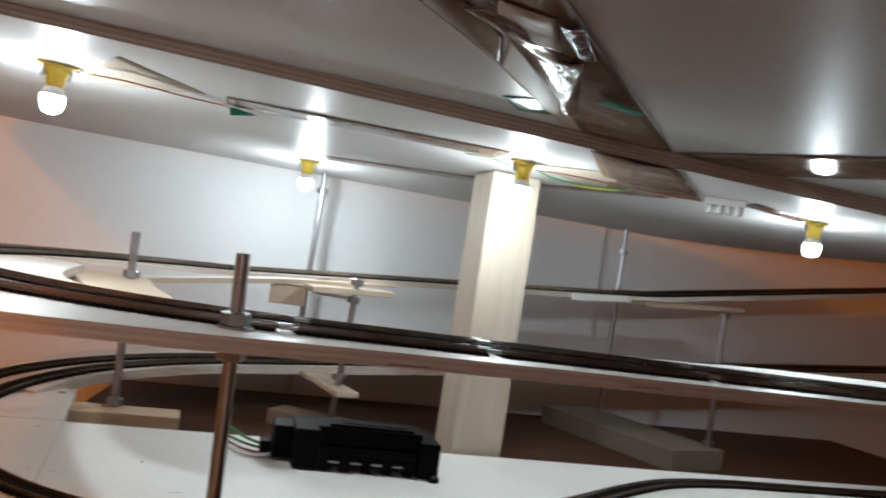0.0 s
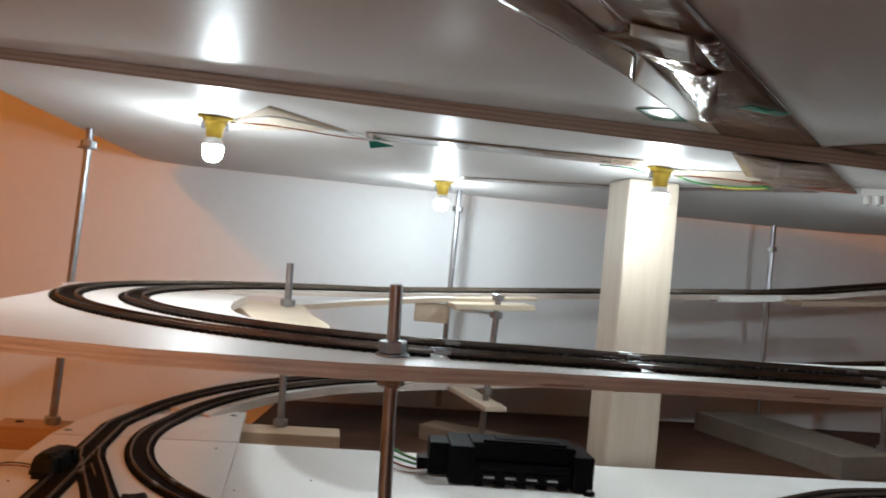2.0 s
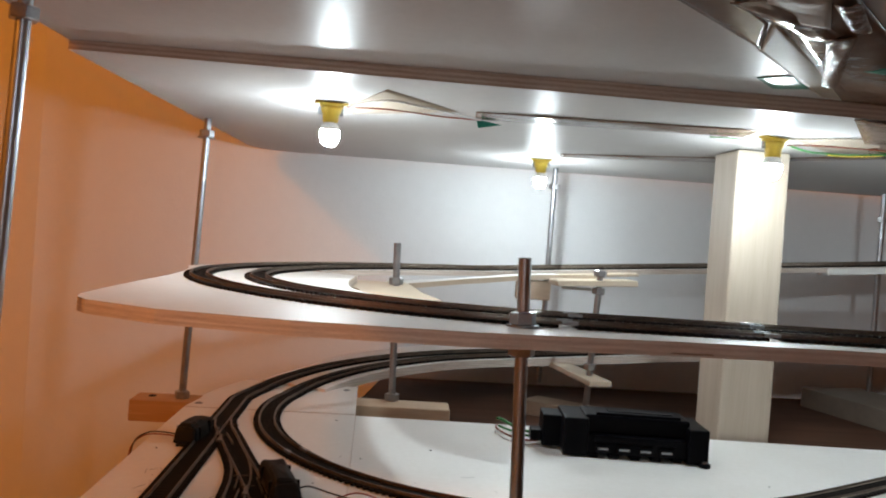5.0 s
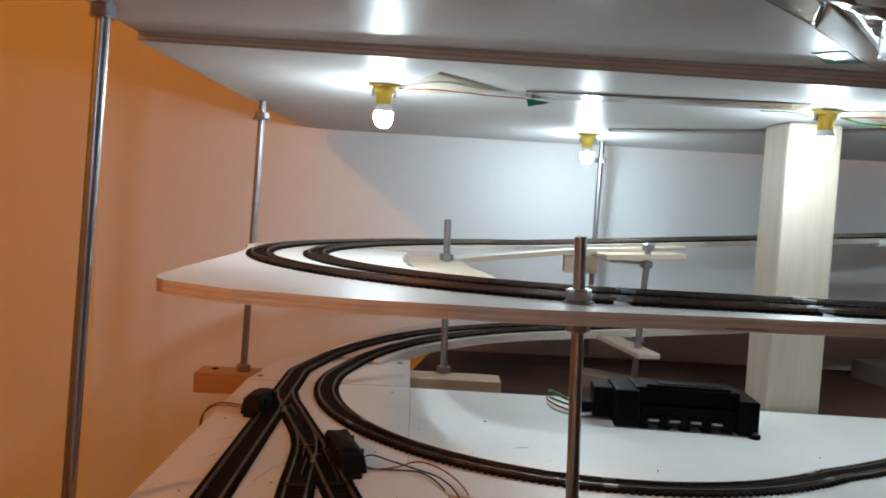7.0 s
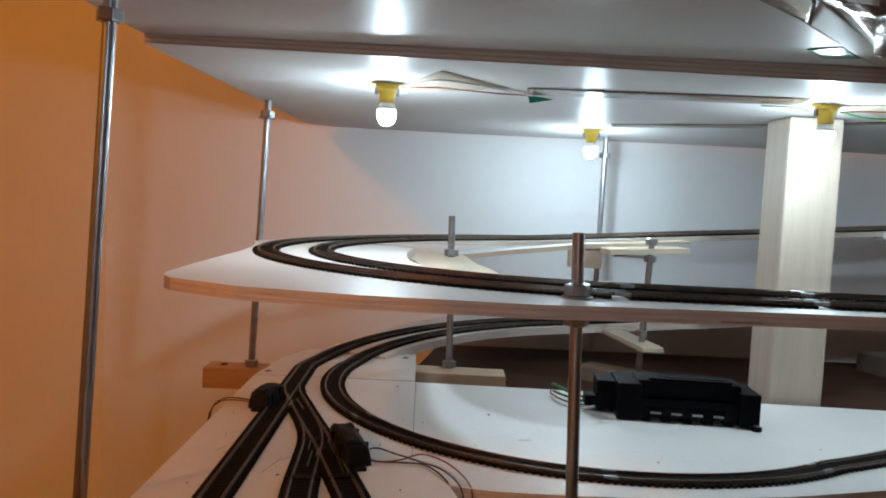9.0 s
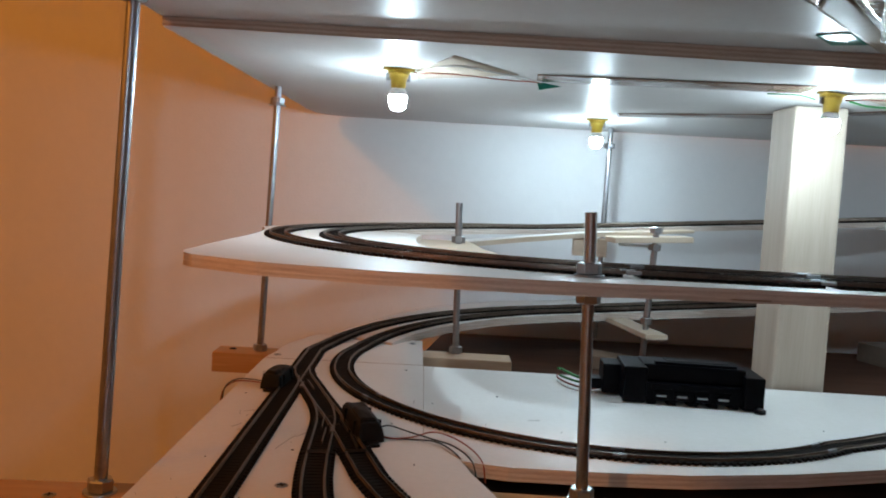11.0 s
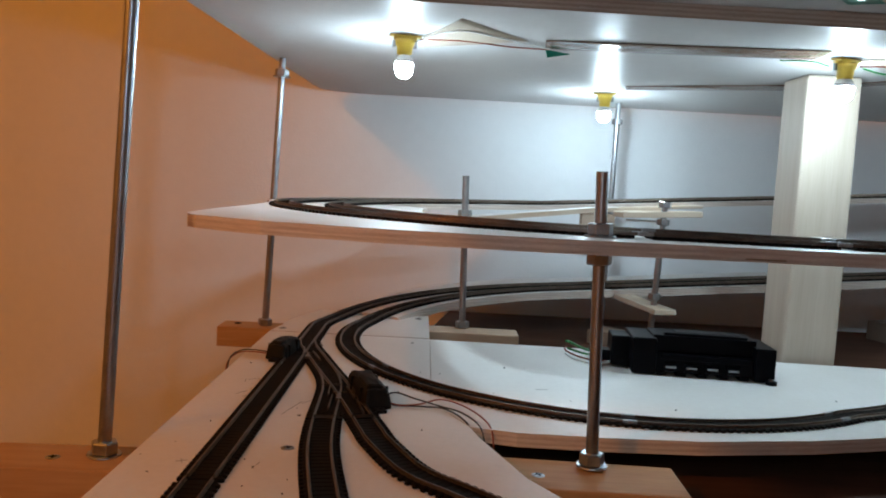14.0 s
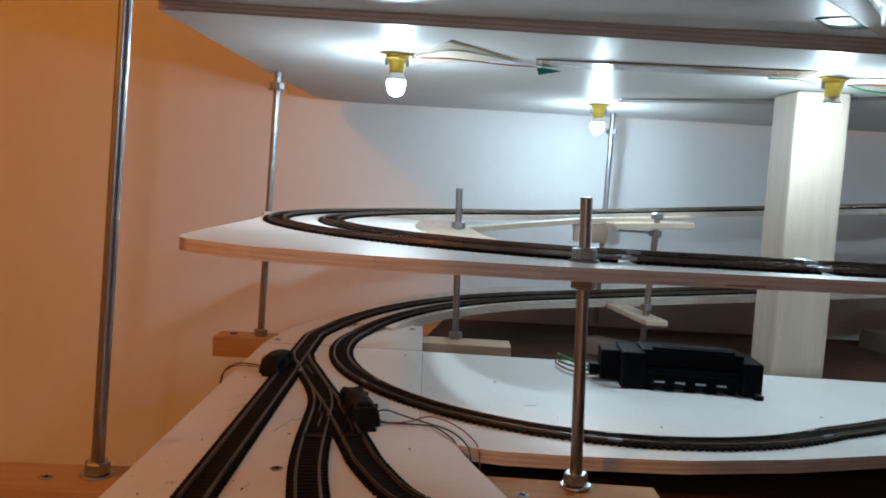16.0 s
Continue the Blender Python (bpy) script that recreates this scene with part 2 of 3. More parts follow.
RAIL_PROFILE = [(-0.0011, 0.0), (0.0011, 0.0), (0.0011, 0.0004), (0.0004, 0.0008), (0.0004, 0.0018), (0.0006, 0.0022), (0.0005, 0.0027),
                (-0.0005, 0.0027), (-0.0006, 0.0022), (-0.0004, 0.0018), (-0.0004, 0.0008), (-0.0011, 0.0004)]
_sleeper = box(SLEEPER_W, SLEEPER_L, SLEEPER_H, 0.0004, segments=1)
SLEEPER_MESH = bpy.data.meshes.new("sleeper")
_sleeper.to_mesh(SLEEPER_MESH)
_sleeper.free()
SLEEPER_MESH.materials.append(M_SLEEPER)
_tracks = []


def track(points, label, singles=(0, 10 ** 9), gaps=()):
    """A length of track on its board: two rails, a web between the sleepers, and sleepers."""
    pts = [Vector(p) for p in points]
    e = empty("railway_track", tuple(pts[0]), label, "model railway track", "railway tracks")
    local = [p - pts[0] for p in pts]
    runs = [local]
    if gaps:
        runs = [[]]
        for p, d in even(local, 0.003):
            if any((p + pts[0] - Vector(g)).length < 0.0052 for g in gaps):
                if runs[-1]:
                    runs.append([])
            else:
                runs[-1].append(p)
    for run in runs:
        if len(run) > 1:
            part("web", sweep(run, [(-0.0120, 0.0), (0.0120, 0.0), (0.0120, 0.0023), (-0.0120, 0.0023)], 0), M_SLEEPER, e)
    for s in (-1, 1):
        prof = [(u, w + SLEEPER_H - 0.0003) for u, w in RAIL_PROFILE]
        part("rail", sweep(local, prof, s * GAUGE / 2), M_RAIL, e, "steel rail")
    _tracks.append((e, local, singles, [Vector(g) - pts[0] for g in gaps]))
    return e


def lay_sleepers():
    """Sleepers of all tracks: single ones where the camera is near, the rest joined."""
    for e, local, (s0, s1), gaps in _tracks:
        rest = []
        count = 0
        for i, (p, d) in enumerate(even(local, PITCH)):
            s = i * PITCH
            if any((p - g).length < 0.0065 for g in gaps):
                continue
            m = Matrix.Translation(p) @ Matrix.Rotation(math.atan2(d.y, d.x), 4, "Z")
            if s0 <= s <= s1 and count < 290:
                o = new("sleeper", SLEEPER_MESH)
                o.parent = e
                o.matrix_basis = m
                count += 1
            else:
                rest.append(m)
        if rest:
            vs, fs = [], []
            hw, hl = SLEEPER_W / 2, SLEEPER_L / 2
            for m in rest:
                k = len(vs)
                for z in (0, SLEEPER_H):
                    for x, y in ((-hw, -hl), (hw, -hl), (hw, hl), (-hw, hl)):
                        vs.append(m @ Vector((x, y, z)))
                fs += [(k + 4, k + 5, k + 6, k + 7), (k, k + 1, k + 5, k + 4), (k + 1, k + 2, k + 6, k + 5), (k + 2, k + 3, k + 7, k + 6), (k + 3, k, k + 4, k + 7)]
            me = bpy.data.meshes.new("sleeper_strip")
            me.from_pydata([tuple(v) for v in vs], [], fs)
            me.materials.append(M_SLEEPER)
            o = new("sleeper_strip", me)
            o.parent = e
            o["kind"] = "stuff"


# ---- levels and plan ----
Z_MID, Z_TOP, PLY, MPLY = 0.163, 0.355, 0.012, 0.010
PLY_FAR = 0.008          # thickness of the far upper sheet
LC = (0.195, 0.878)      # centre of the lower left curve
LR_IN, LR_OUT = 0.317, 0.366
MC = (0.161, 0.869)      # centre of the middle left curve
MR_IN, MR_OUT = 0.302, 0.365
WALL_Y = 1.372


def lower_rise(x, y):
    """Climb of the lower ring: from the left curve round the back to the right."""
    a = math.degrees(math.atan2(y - LC[1], x - LC[0]))
    if x < LC[0]:
        if y < LC[1]:
            return 0.0
        t = (180 - a) / 90.0
        return 0.032 * max(0.0, t - 0.2) / 0.8
    return 0.032 + 0.085 * (x - LC[0])


def mid_rise(x, y):
    if x < MC[0]:
        if y < MC[1]:
            return 0.0
        t = (180 - math.degrees(math.atan2(y - MC[1], x - MC[0]))) / 90.0
        return 0.010 * max(0.0, t) ** 2
    return 0.010 + 0.076 * (x - MC[0]) + 0.07 * max(0.0, x - 0.9)


def near_under(x):
    """Underside of the near upper sheet, which lies a little higher towards the right."""
    return Z_TOP + 0.0085 + 0.0095 * (x + 0.272)


# ---- room ----
def room():
    bend = (-0.61, WALL_Y)
    left = (bend[0] - 2.0 * math.cos(radians(13)), bend[1] + 2.0 * math.sin(radians(13)))
    outline = [(2.6, WALL_Y), bend, left, (left[0], left[1] + 0.12), (bend[0], WALL_Y + 0.12), (2.6, WALL_Y + 0.12)]
    w = link("wall_back", slab(outline, -0.85, 2.35), M_WALL)
    tagged(w, "pale painted plaster wall behind the model railway", "wall", kind="structure")
    # Unseen walls, and the ceiling below, added to return the warm lamp's light as fill.
    for nm, sx, sy, x, y in (("wall_left", 0.1, 7, -2.42, -1.0), ("wall_right", 0.1, 6, 2.55, -1.5), ("wall_front", 5.0, 0.1, 0, -3.0)):
        tagged(link(nm, box(sx, sy, 3.2, at=(x, y, -0.85)), M_ROOM), "unseen cream room wall added for bounce light", "wall", kind="structure")
    tagged(link("floor", box(5.4, 7, 0.05, at=(0, -1.0, -0.9)), M_FLOOR), "brown wooden floor below the layout", "floor", kind="structure")
    tagged(link("ceiling", box(5.4, 7, 0.05, at=(0, -1.0, 2.0)), M_ROOM), "unseen room ceiling added for bounce light", "ceiling", kind="structure")
    lamp = empty("pendant_lamp", (ROOM_LAMP[0], ROOM_LAMP[1], ROOM_LAMP[2]), "warm glowing pendant lamp hanging from the room ceiling", "lamp")
    part("globe", lathe([(0.01, 0.0), (0.05, 0.01), (0.07, 0.06), (0.05, 0.11), (0.02, 0.125)], 20), M_SHADE, lamp, smooth=True)
    part("cable", lathe([(0.004, 0.120), (0.004, 0.5802)], 8), M_BLACK, lamp)


room()


# ---- decks ----
def rounded(pts, radii, n=8):
    """An outline with rounded corners."""
    out = []
    k = len(pts)
    for i in range(k):
        p, a, b, r = Vector(pts[i]), Vector(pts[i - 1]), Vector(pts[(i + 1) % k]), radii[i]
        if r <= 0:
            out.append(tuple(p))
            continue
        u, v = (a - p).normalized(), (b - p).normalized()
        for j in range(n + 1):
            t = j / n
            q = (1 - t) ** 2 * (p + u * r) + 2 * t * (1 - t) * p + t * t * (p + v * r)
            out.append((q.x, q.y))
    return out


def decks():
    # upper deck: the far sheet, with the near sheet resting a board's thickness higher
    far = rounded([(-0.272, 0.612), (1.33, 0.612), (1.32, 0.90), (1.284, 1.023), (1.211, 1.166), (1.09, 1.27), (0.95, 1.318), (0.60, 1.335), (-0.235, 1.362)], [0, 0, 0.05, 0.05, 0.06, 0.06, 0.05, 0, 0.085], 8)
    sheet = slab(far, Z_TOP, Z_TOP + PLY_FAR)
    for v in sheet.verts:
        if v.co.z > Z_TOP + 0.001:
            v.co.z = near_under(v.co.x) - 0.0004
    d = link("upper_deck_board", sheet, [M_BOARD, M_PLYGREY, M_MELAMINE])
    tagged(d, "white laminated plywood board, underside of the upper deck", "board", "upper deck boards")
    near = rounded([(-0.30, -0.9), (1.6, -0.9), (1.6, 0.70), (-0.272, 0.70)], [0, 0, 0, 0])
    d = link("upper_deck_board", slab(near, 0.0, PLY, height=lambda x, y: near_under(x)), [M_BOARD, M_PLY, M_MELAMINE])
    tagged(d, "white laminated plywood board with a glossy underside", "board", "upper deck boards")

    # middle deck: broad board in front, narrow rings behind
    front = [(1.5, 0.466), (0.55, 0.462), (0.32, 0.461), (0.2, 0.455), (0.06, 0.441), (-0.06, 0.446), (-0.15, 0.465), (-0.205, 0.497), (-0.216, 0.512), (-0.221, 0.53),
             (-0.2235, 0.60), (-0.2235, 0.70), (-0.222, 0.78)]
    front += [(-0.226, 0.86), (-0.238, 0.93)] + arc(MC[0], MC[1], MR_OUT + 0.055, 167, 150, 8)
    hole = spline([(-0.031, 0.980, 0), (-0.038, 0.86, 0), (-0.030, 0.75, 0), (0.002, 0.672, 0), (0.060, 0.620, 0), (0.150, 0.600, 0), (0.30, 0.602, 0), (0.55, 0.640, 0), (0.80, 0.700, 0), (1.5, 0.74, 0)], 8)
    inner = [(p.x, p.y) for p in hole]
    d = link("middle_deck_board", slab(front + inner, Z_MID - MPLY, Z_MID), [M_BOARD, M_PLYPALE, M_BOARD])
    tagged(d, "white topped plywood deck board with a rounded corner", "board", "deck boards")
    for x, y, z, length, a in ((0.207, 0.4555, 0.0085, 0.034, 3.2), (0.155, 0.4510, 0.0075, 0.012, 5.7), (-0.079, 0.4525, 0.0025, 0.011, -17), (-0.110, 0.4640, 0.0075, 0.014, -17), (0.400, 0.4613, 0.0070, 0.030, 0.3)):
        part("edge_void", box(length, 0.002, 0.0011, 0.0003, (x, y + 0.0006, Z_MID - z), a), M_BROWN, d, "dark gap between the plywood plies")
    mid_line = [(x, y, Z_MID + mid_rise(x, y)) for x, y in arc(MC[0], MC[1], (MR_IN + MR_OUT) / 2, 150, 90, 24) + [(x, MC[1] + (MR_IN + MR_OUT) / 2) for x in (0.3, 0.5, 0.7, 0.9, 1.1, 1.3, 1.6, 1.9)]]
    # Underside made dark brown to dim the light it bounces onto the wall.
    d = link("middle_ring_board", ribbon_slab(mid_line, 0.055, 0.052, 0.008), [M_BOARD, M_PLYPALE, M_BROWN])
    tagged(d, "narrow climbing plywood ring board along the wall", "board", "deck boards")

    ramp = spline([(-0.055, 1.020, 0.1450), (0.060, 1.105, 0.1535), (0.148, 1.117, 0.1640), (0.237, 1.122, 0.1745), (0.330, 1.125, 0.1795)], 8)
    d = link("ramp_strip", ribbon_slab(ramp, 0.018, 0.020, 0.0075), [M_BOARD, M_PALE, M_BOARD])
    tagged(d, "pale plywood strip ramping up under the middle ring", "board", "deck boards")
    tongue = spline([(-0.120, 1.045, 0), (-0.110, 0.940, 0), (-0.040, 0.925, 0), (-0.022, 0.850, 0), (-0.008, 0.785, 0), (0.020, 0.748, 0), (0.052, 0.742, 0), (0.066, 0.752, 0), (0.064, 0.810, 0), (0.050, 0.900, 0), (0.044, 1.000, 0), (0.036, 1.060, 0)], 5)
    d = link("tongue_plate", slab([(p.x, p.y) for p in tongue], Z_MID - MPLY - 0.0072, Z_MID - MPLY - 0.0006), [M_PALE, M_PALE, M_PALE])
    tagged(d, "pale plywood tongue plate under the middle deck", "board", "deck boards")

    # lower deck: plank with the turnouts, round board of the loop, ring behind
    plank = [(-0.232, -0.30), (0.10, -0.30), (0.10, 0.33), (0.045, 0.425), (0.018, 0.505), (0.012, 0.53), (-0.02, 0.60), (-0.02, 0.884), (-0.223, 0.884)]
    d = link("lower_deck_board", slab(plank, -PLY, 0.0), [M_BOARD, M_PLYPALE, M_BOARD])
    tagged(d, "white board with pencil marks carrying the turnouts", "board", "deck boards")
    loop = [(-0.0195, 0.6005), (0.0125, 0.532), (0.05, 0.523), (0.12, 0.521), (0.20, 0.523), (0.30, 0.539), (0.42, 0.570), (0.6, 0.60), (1.4, 0.60), (1.4, 0.81), (0.85, 0.826), (0.70, 0.833), (0.49, 0.846), (0.40, 0.851), (0.2, 0.872), (-0.0195, 0.882)]
    d = link("lower_deck_board", slab(loop, -PLY, -0.0003), [M_BOARD, M_PLYPALE, M_BOARD])
    tagged(d, "white half-round plywood board inside the track loop", "board", "deck boards")
    corner = [(-0.223, 0.886), (-0.0205, 0.886), (-0.0215, 1.052), (-0.09, 1.054)] + arc(LC[0], LC[1], LR_OUT + 0.05, 154, 170, 4) + [(-0.215, 0.93)]
    d = link("lower_deck_board", slab(corner, -PLY, 0.0002), [M_BOARD, M_PLYPALE, M_BOARD])
    tagged(d, "white corner board joining the plank to the ring", "board", "deck boards")
    low_line = [(x, y, lower_rise(x, y)) for x, y in arc(LC[0], LC[1], (LR_IN + LR_OUT) / 2, 153.6, 90, 32) + [(x, LC[1] + (LR_IN + LR_OUT) / 2) for x in (0.3, 0.45, 0.6, 0.8, 1.0, 1.2, 1.5, 1.9)]]
    # Unseen underside browned as well, so the low wall gets less bounce.
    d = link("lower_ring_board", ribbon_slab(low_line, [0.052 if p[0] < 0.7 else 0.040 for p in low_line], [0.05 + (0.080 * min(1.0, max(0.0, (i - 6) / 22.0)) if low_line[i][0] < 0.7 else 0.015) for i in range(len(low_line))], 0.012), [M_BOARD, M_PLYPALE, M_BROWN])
    tagged(d, "curved climbing white ring board under two tracks", "board", "deck boards")


decks()


def table():
    t = empty("table", (0.68, 0.60, -0.85), "dark brown varnished table below the model railway", "table")
    top = [(-0.915, -0.76), (0.915, -0.76), (0.915, 0.76), (-0.66, 0.76), (-0.70, 0.55), (-0.73, 0.44), (-0.915, 0.42)]
    part("tabletop", slab(top, 0.7795, 0.8095), M_TABLE, t)
    for sx in (-1, 1):
        for sy in (-1, 1):
            part("leg", box(0.07, 0.07, 0.7795, 0.004, (sx * 0.80, sy * 0.60 - 0.13, 0)), M_TABLE, t)


table()


def post():
    p = empty("wooden_post", (0.4540, 0.890, -0.0405), "pale pine timber post standing between the deck boards", "post")
    part("timber", box(0.067, 0.066, 0.0405 + Z_TOP - 0.001, 0.004), M_PINE, p)


post()


# ---- tracks ----
def path_lower(r, a0=180.0, x_end=1.9):
    flat = arc(LC[0], LC[1], r, a0, 90, 60) + [(LC[0] + (x_end - LC[0]) * i / 20, LC[1] + r) for i in range(1, 21)]
    return [(x, y, lower_rise(x, y)) for x, y in flat]


def path_mid(r):
    flat = [(1.5 - (1.5 - MC[0]) * i / 30, MC[1] - r) for i in range(30)] + arc(MC[0], MC[1], r, 270, 90, 100) + [(MC[0] + (1.9 - MC[0]) * i / 20, MC[1] + r) for i in range(1, 21)]
    return [(x, y, Z_MID + mid_rise(x, y) if y > MC[1] else Z_MID) for x, y in flat]


def split(points, y_joint, label):
    """A track laid in two lengths, with a narrow gap at the joint; gives the farther one."""
    pts = [Vector(p) for p in points]
    k = next(i for i, p in enumerate(pts) if p.y > y_joint)
    a, b = pts[k - 1], pts[k]
    cut = a.lerp(b, (y_joint - a.y) / (b.y - a.y))
    d = (b - a).normalized() * 0.0019
    track(pts[:k] + [cut - d], label, (0, 2))
    return track([cut + d] + pts[k:], label, (0, 2))


def tracks():
    xa = -0.1665
    split([(xa, -0.25 + i * 0.03, 0) for i in range(37)] + path_lower(LR_OUT, 171.0), 0.392, "dark model railway track running straight and then round the back")
    d = [(x, y, 0) for x, y in arc(LC[0], LC[1], LR_IN, 304, 180, 90)]
    right = spline([(1.4, 0.765, 0), (1.02, 0.768, 0), (0.88, 0.773, 0), (0.774, 0.777, 0), (0.677, 0.765, 0), (0.601, 0.734, 0), (0.516, 0.688, 0), (0.446, 0.650, 0), (0.40, 0.627, 0)], 10)
    track([tuple(p) for p in right[:-1]] + d + path_lower(LR_IN)[1:], "dark model railway track loop with weathered rails", (0.75, 2.4))
    b = spline([(0.02, 0.03, 0.0002), (-0.028, 0.17, 0.0002), (-0.060, 0.27, 0.0002), (-0.0755, 0.33, 0.0002), (-0.0845, 0.367, 0.0002), (-0.0995, 0.45, 0.0002), (-0.106, 0.516, 0.0002), (-0.109, 0.58, 0.0002), (-0.1115, 0.62, 0.0002), (-0.117, 0.655, 0.0002), (-0.1255, 0.687, 0.0002), (-0.136, 0.72, 0.0002)], 12)
    split(b, 0.527, "dark model railway track of the turnout ladder")
    c = spline([(0.074, 0.326, 0.0004), (0.035, 0.354, 0.0004), (-0.003, 0.390, 0.0004), (-0.033, 0.421, 0.0004), (-0.058, 0.475, 0.0004), (-0.066, 0.500, 0.0004), (-0.080, 0.547, 0.0004), (-0.0995, 0.611, 0.0004), (-0.1245, 0.685, 0.0004), (-0.136, 0.72, 0.0004), (-0.1445, 0.747, 0.0004), (-0.1585, 0.79, 0.0004), (-0.1655, 0.825, 0.0004)], 12)
    turnout = split(c, 0.532, "dark model railway track branching from a turnout")
    o = turnout.location
    for x, y, length, a in ((-0.153, 0.748, 0.012, 4), (-0.152, 0.792, 0.018, 8), (-0.112, 0.624, 0.020, 10), (-0.102, 0.598, 0.012, 12)):
        part("tie_bar", box(length, 0.0014, 0.0008, 0.0002, (x - o.x, y - o.y, 0.0040), a), M_TIE, turnout, "thin metal bar across the turnout")
    for x, y, a in ((-0.1530, 0.746, -9), (-0.1020, 0.594, -8)):
        part("frog", slab([(x - o.x - 0.0014, y - o.y - 0.016), (x - o.x + 0.0030, y - o.y - 0.016), (x - o.x + 0.0006, y - o.y + 0.006), (x - o.x - 0.0006, y - o.y + 0.006)], 0.0024, 0.0049), M_RAIL, turnout, "worn metal crossing point")
    for x, y, a in ((-0.1600, 0.760, 6), (-0.1432, 0.742, 19), (-0.1130, 0.612, 4), (-0.0925, 0.603, 16), (-0.1070, 0.570, 2), (-0.0800, 0.560, 14)):
        part("check_rail", box(0.0011, 0.040, 0.0024, 0.0002, (x - o.x, y - o.y, 0.0024), a), M_RAIL, turnout, "short metal check rail")
    track(path_mid(MR_OUT), "dark model railway track along the edge of the middle deck", (0.8, 2.4), [(0.1335, MC[1] - MR_OUT + 0.001, Z_MID), (0.286, MC[1] - MR_OUT, Z_MID), (0.49, MC[1] - MR_OUT, Z_MID)])
    track(path_mid(MR_IN), "dark model railway track on the inner line of the middle deck", (0.8, 2.4))


tracks()


# ---- threaded rods ----
def threaded(length, r=0.005):
    pitch = 0.0015
    n = int(length / pitch)
    prof = []
    for i in range(n):
        prof += [(r * 0.86, i * pitch), (r, i * pitch + pitch / 2)]
    return lathe(prof + [(r * 0.85, n * pitch)], 12)


def hexnut(r=0.0096, h=0.0092, at=0.0):
    bm = lathe([(r * 0.9, at), (r, at + 0.001), (r, at + h - 0.001), (r * 0.9, at + h)], 6)
    return bm


def rod(x, y, z0, z1, nuts, label="zinc-plated threaded rod with hexagon nuts", lean=(0, 0), washers=()):
    e = empty("threaded_rod", (x, y, z0), label, "rod", "threaded rods", m=pose(x, y, z0, lean[0], lean[1], 0))
    part("shaft", threaded(z1 - z0), M_STEEL, e, smooth=True)
    for z in nuts:
        part("nut", hexnut(at=z - z0), M_STEEL, e)
    for z in washers:
        part("washer", lathe([(0.0117, z - z0), (0.0120, z - z0 + 0.0008), (0.0117, z - z0 + 0.0016)], 20), M_STEEL, e)
    return e


def rods():
    rod(0.104, 0.490, -0.016, 0.213, (-0.0115, Z_MID + 0.0016, Z_MID - MPLY - 0.0108), "threaded rod clamping the edge of the middle deck", (0, -2.0), (-0.0130, Z_MID, Z_MID - MPLY - 0.0016))
    rod(0.026, 0.989, -0.012, 0.211, (-0.0025, Z_MID - MPLY + 0.001), "threaded rod rising through a pale wooden block", (0, -1.8))
    rod(-0.2495, 0.985, -0.020, Z_TOP, (-0.0125, 0.331), "tall threaded rod carrying the upper deck", (0, 1.7), (0.329,))
    rod(-0.2575, 0.467, -0.020, 0.3625, (-0.012, 0.342), "tall threaded rod beside the turnout plank", (0, 2.3), (-0.0135,))
    rod(0.289, 1.275, -0.02, Z_TOP, (0.318,), "threaded rod behind the wooden support blocks", (0, 0.5))
    rod(0.313, 1.060, -0.03, 0.188, (0.042, 0.154, 0.180), "threaded rod joining the cross slats of the ring", (0, 2.2))
    rod(0.905, 1.285, -0.02, Z_TOP, (0.304,), "threaded rod at the far end of the ring")
    rod(0.957, 1.03, -0.010, 0.222, (0.212, -0.006), "threaded rod standing on the white plank", (0, -1.0))
    rod(0.72, 0.47, -0.014, 0.22, (Z_MID, Z_MID - MPLY - 0.008), "threaded rod clamping the edge of the middle deck")


rods()


# ---- lamps ----
def bulb_lamp(x, y, z, rz=0.0):
    e = empty("bulb_lamp", (x, y, z), "lit white bulb in a yellow plastic lamp holder under the deck", "lamp", "deck lamps", rz=rz)
    part("flange", merge(box(0.034, 0.012, 0.0018, 0.0005, (0, 0, -0.0018)), lathe([(0.0125, -0.005), (0.013, -0.0018)], 18)), M_YELLOW, e)
    part("socket", lathe([(0.0070, -0.0215), (0.0082, -0.0200), (0.0088, -0.0130), (0.0105, -0.0095), (0.0112, -0.0045)], 18), M_YELLOW, e, smooth=True)
    for s in (-1, 1):
        part("terminal", box(0.004, 0.003, 0.008, 0.0005, (s * 0.0115, 0.004, -0.013)), M_STEEL, e, "small metal terminal")
    part("collar", lathe([(0.0103, -0.0296), (0.0096, -0.0262), (0.0070, -0.0216)], 20), M_WHITEPL, e, "white bulb collar", smooth=True)
    part("bulb", lathe([(0.002, -0.0460), (0.0055, -0.0450), (0.0085, -0.0418), (0.0099, -0.0370), (0.0101, -0.0330), (0.0101, -0.0298)], 20), M_BULB, e, "glowing white bulb", smooth=True)


# The last lamp is unseen, added behind the camera to light the front edges.
for lx, ly, lz, rz in ((-0.066, 0.772, Z_TOP, 10), (0.241, 1.155, Z_TOP, -15), (0.412, 0.757, Z_TOP, 25), (0.83, 0.745, Z_TOP, 5), (-0.06, -0.24, near_under(-0.06), 0)):
    bulb_lamp(lx, ly, lz, rz)


# ---- wooden supports ----
def timber(name, sx, sy, sz, at, turn, label, mat=None, category="wood block", tilt=0.0):
    e = link(name, box(sx, sy, sz, 0.0015), mat or M_PINE_X)
    e.matrix_basis = pose(at[0], at[1], at[2], 0, tilt, turn)
    return tagged(e, label, category, "wooden supports")


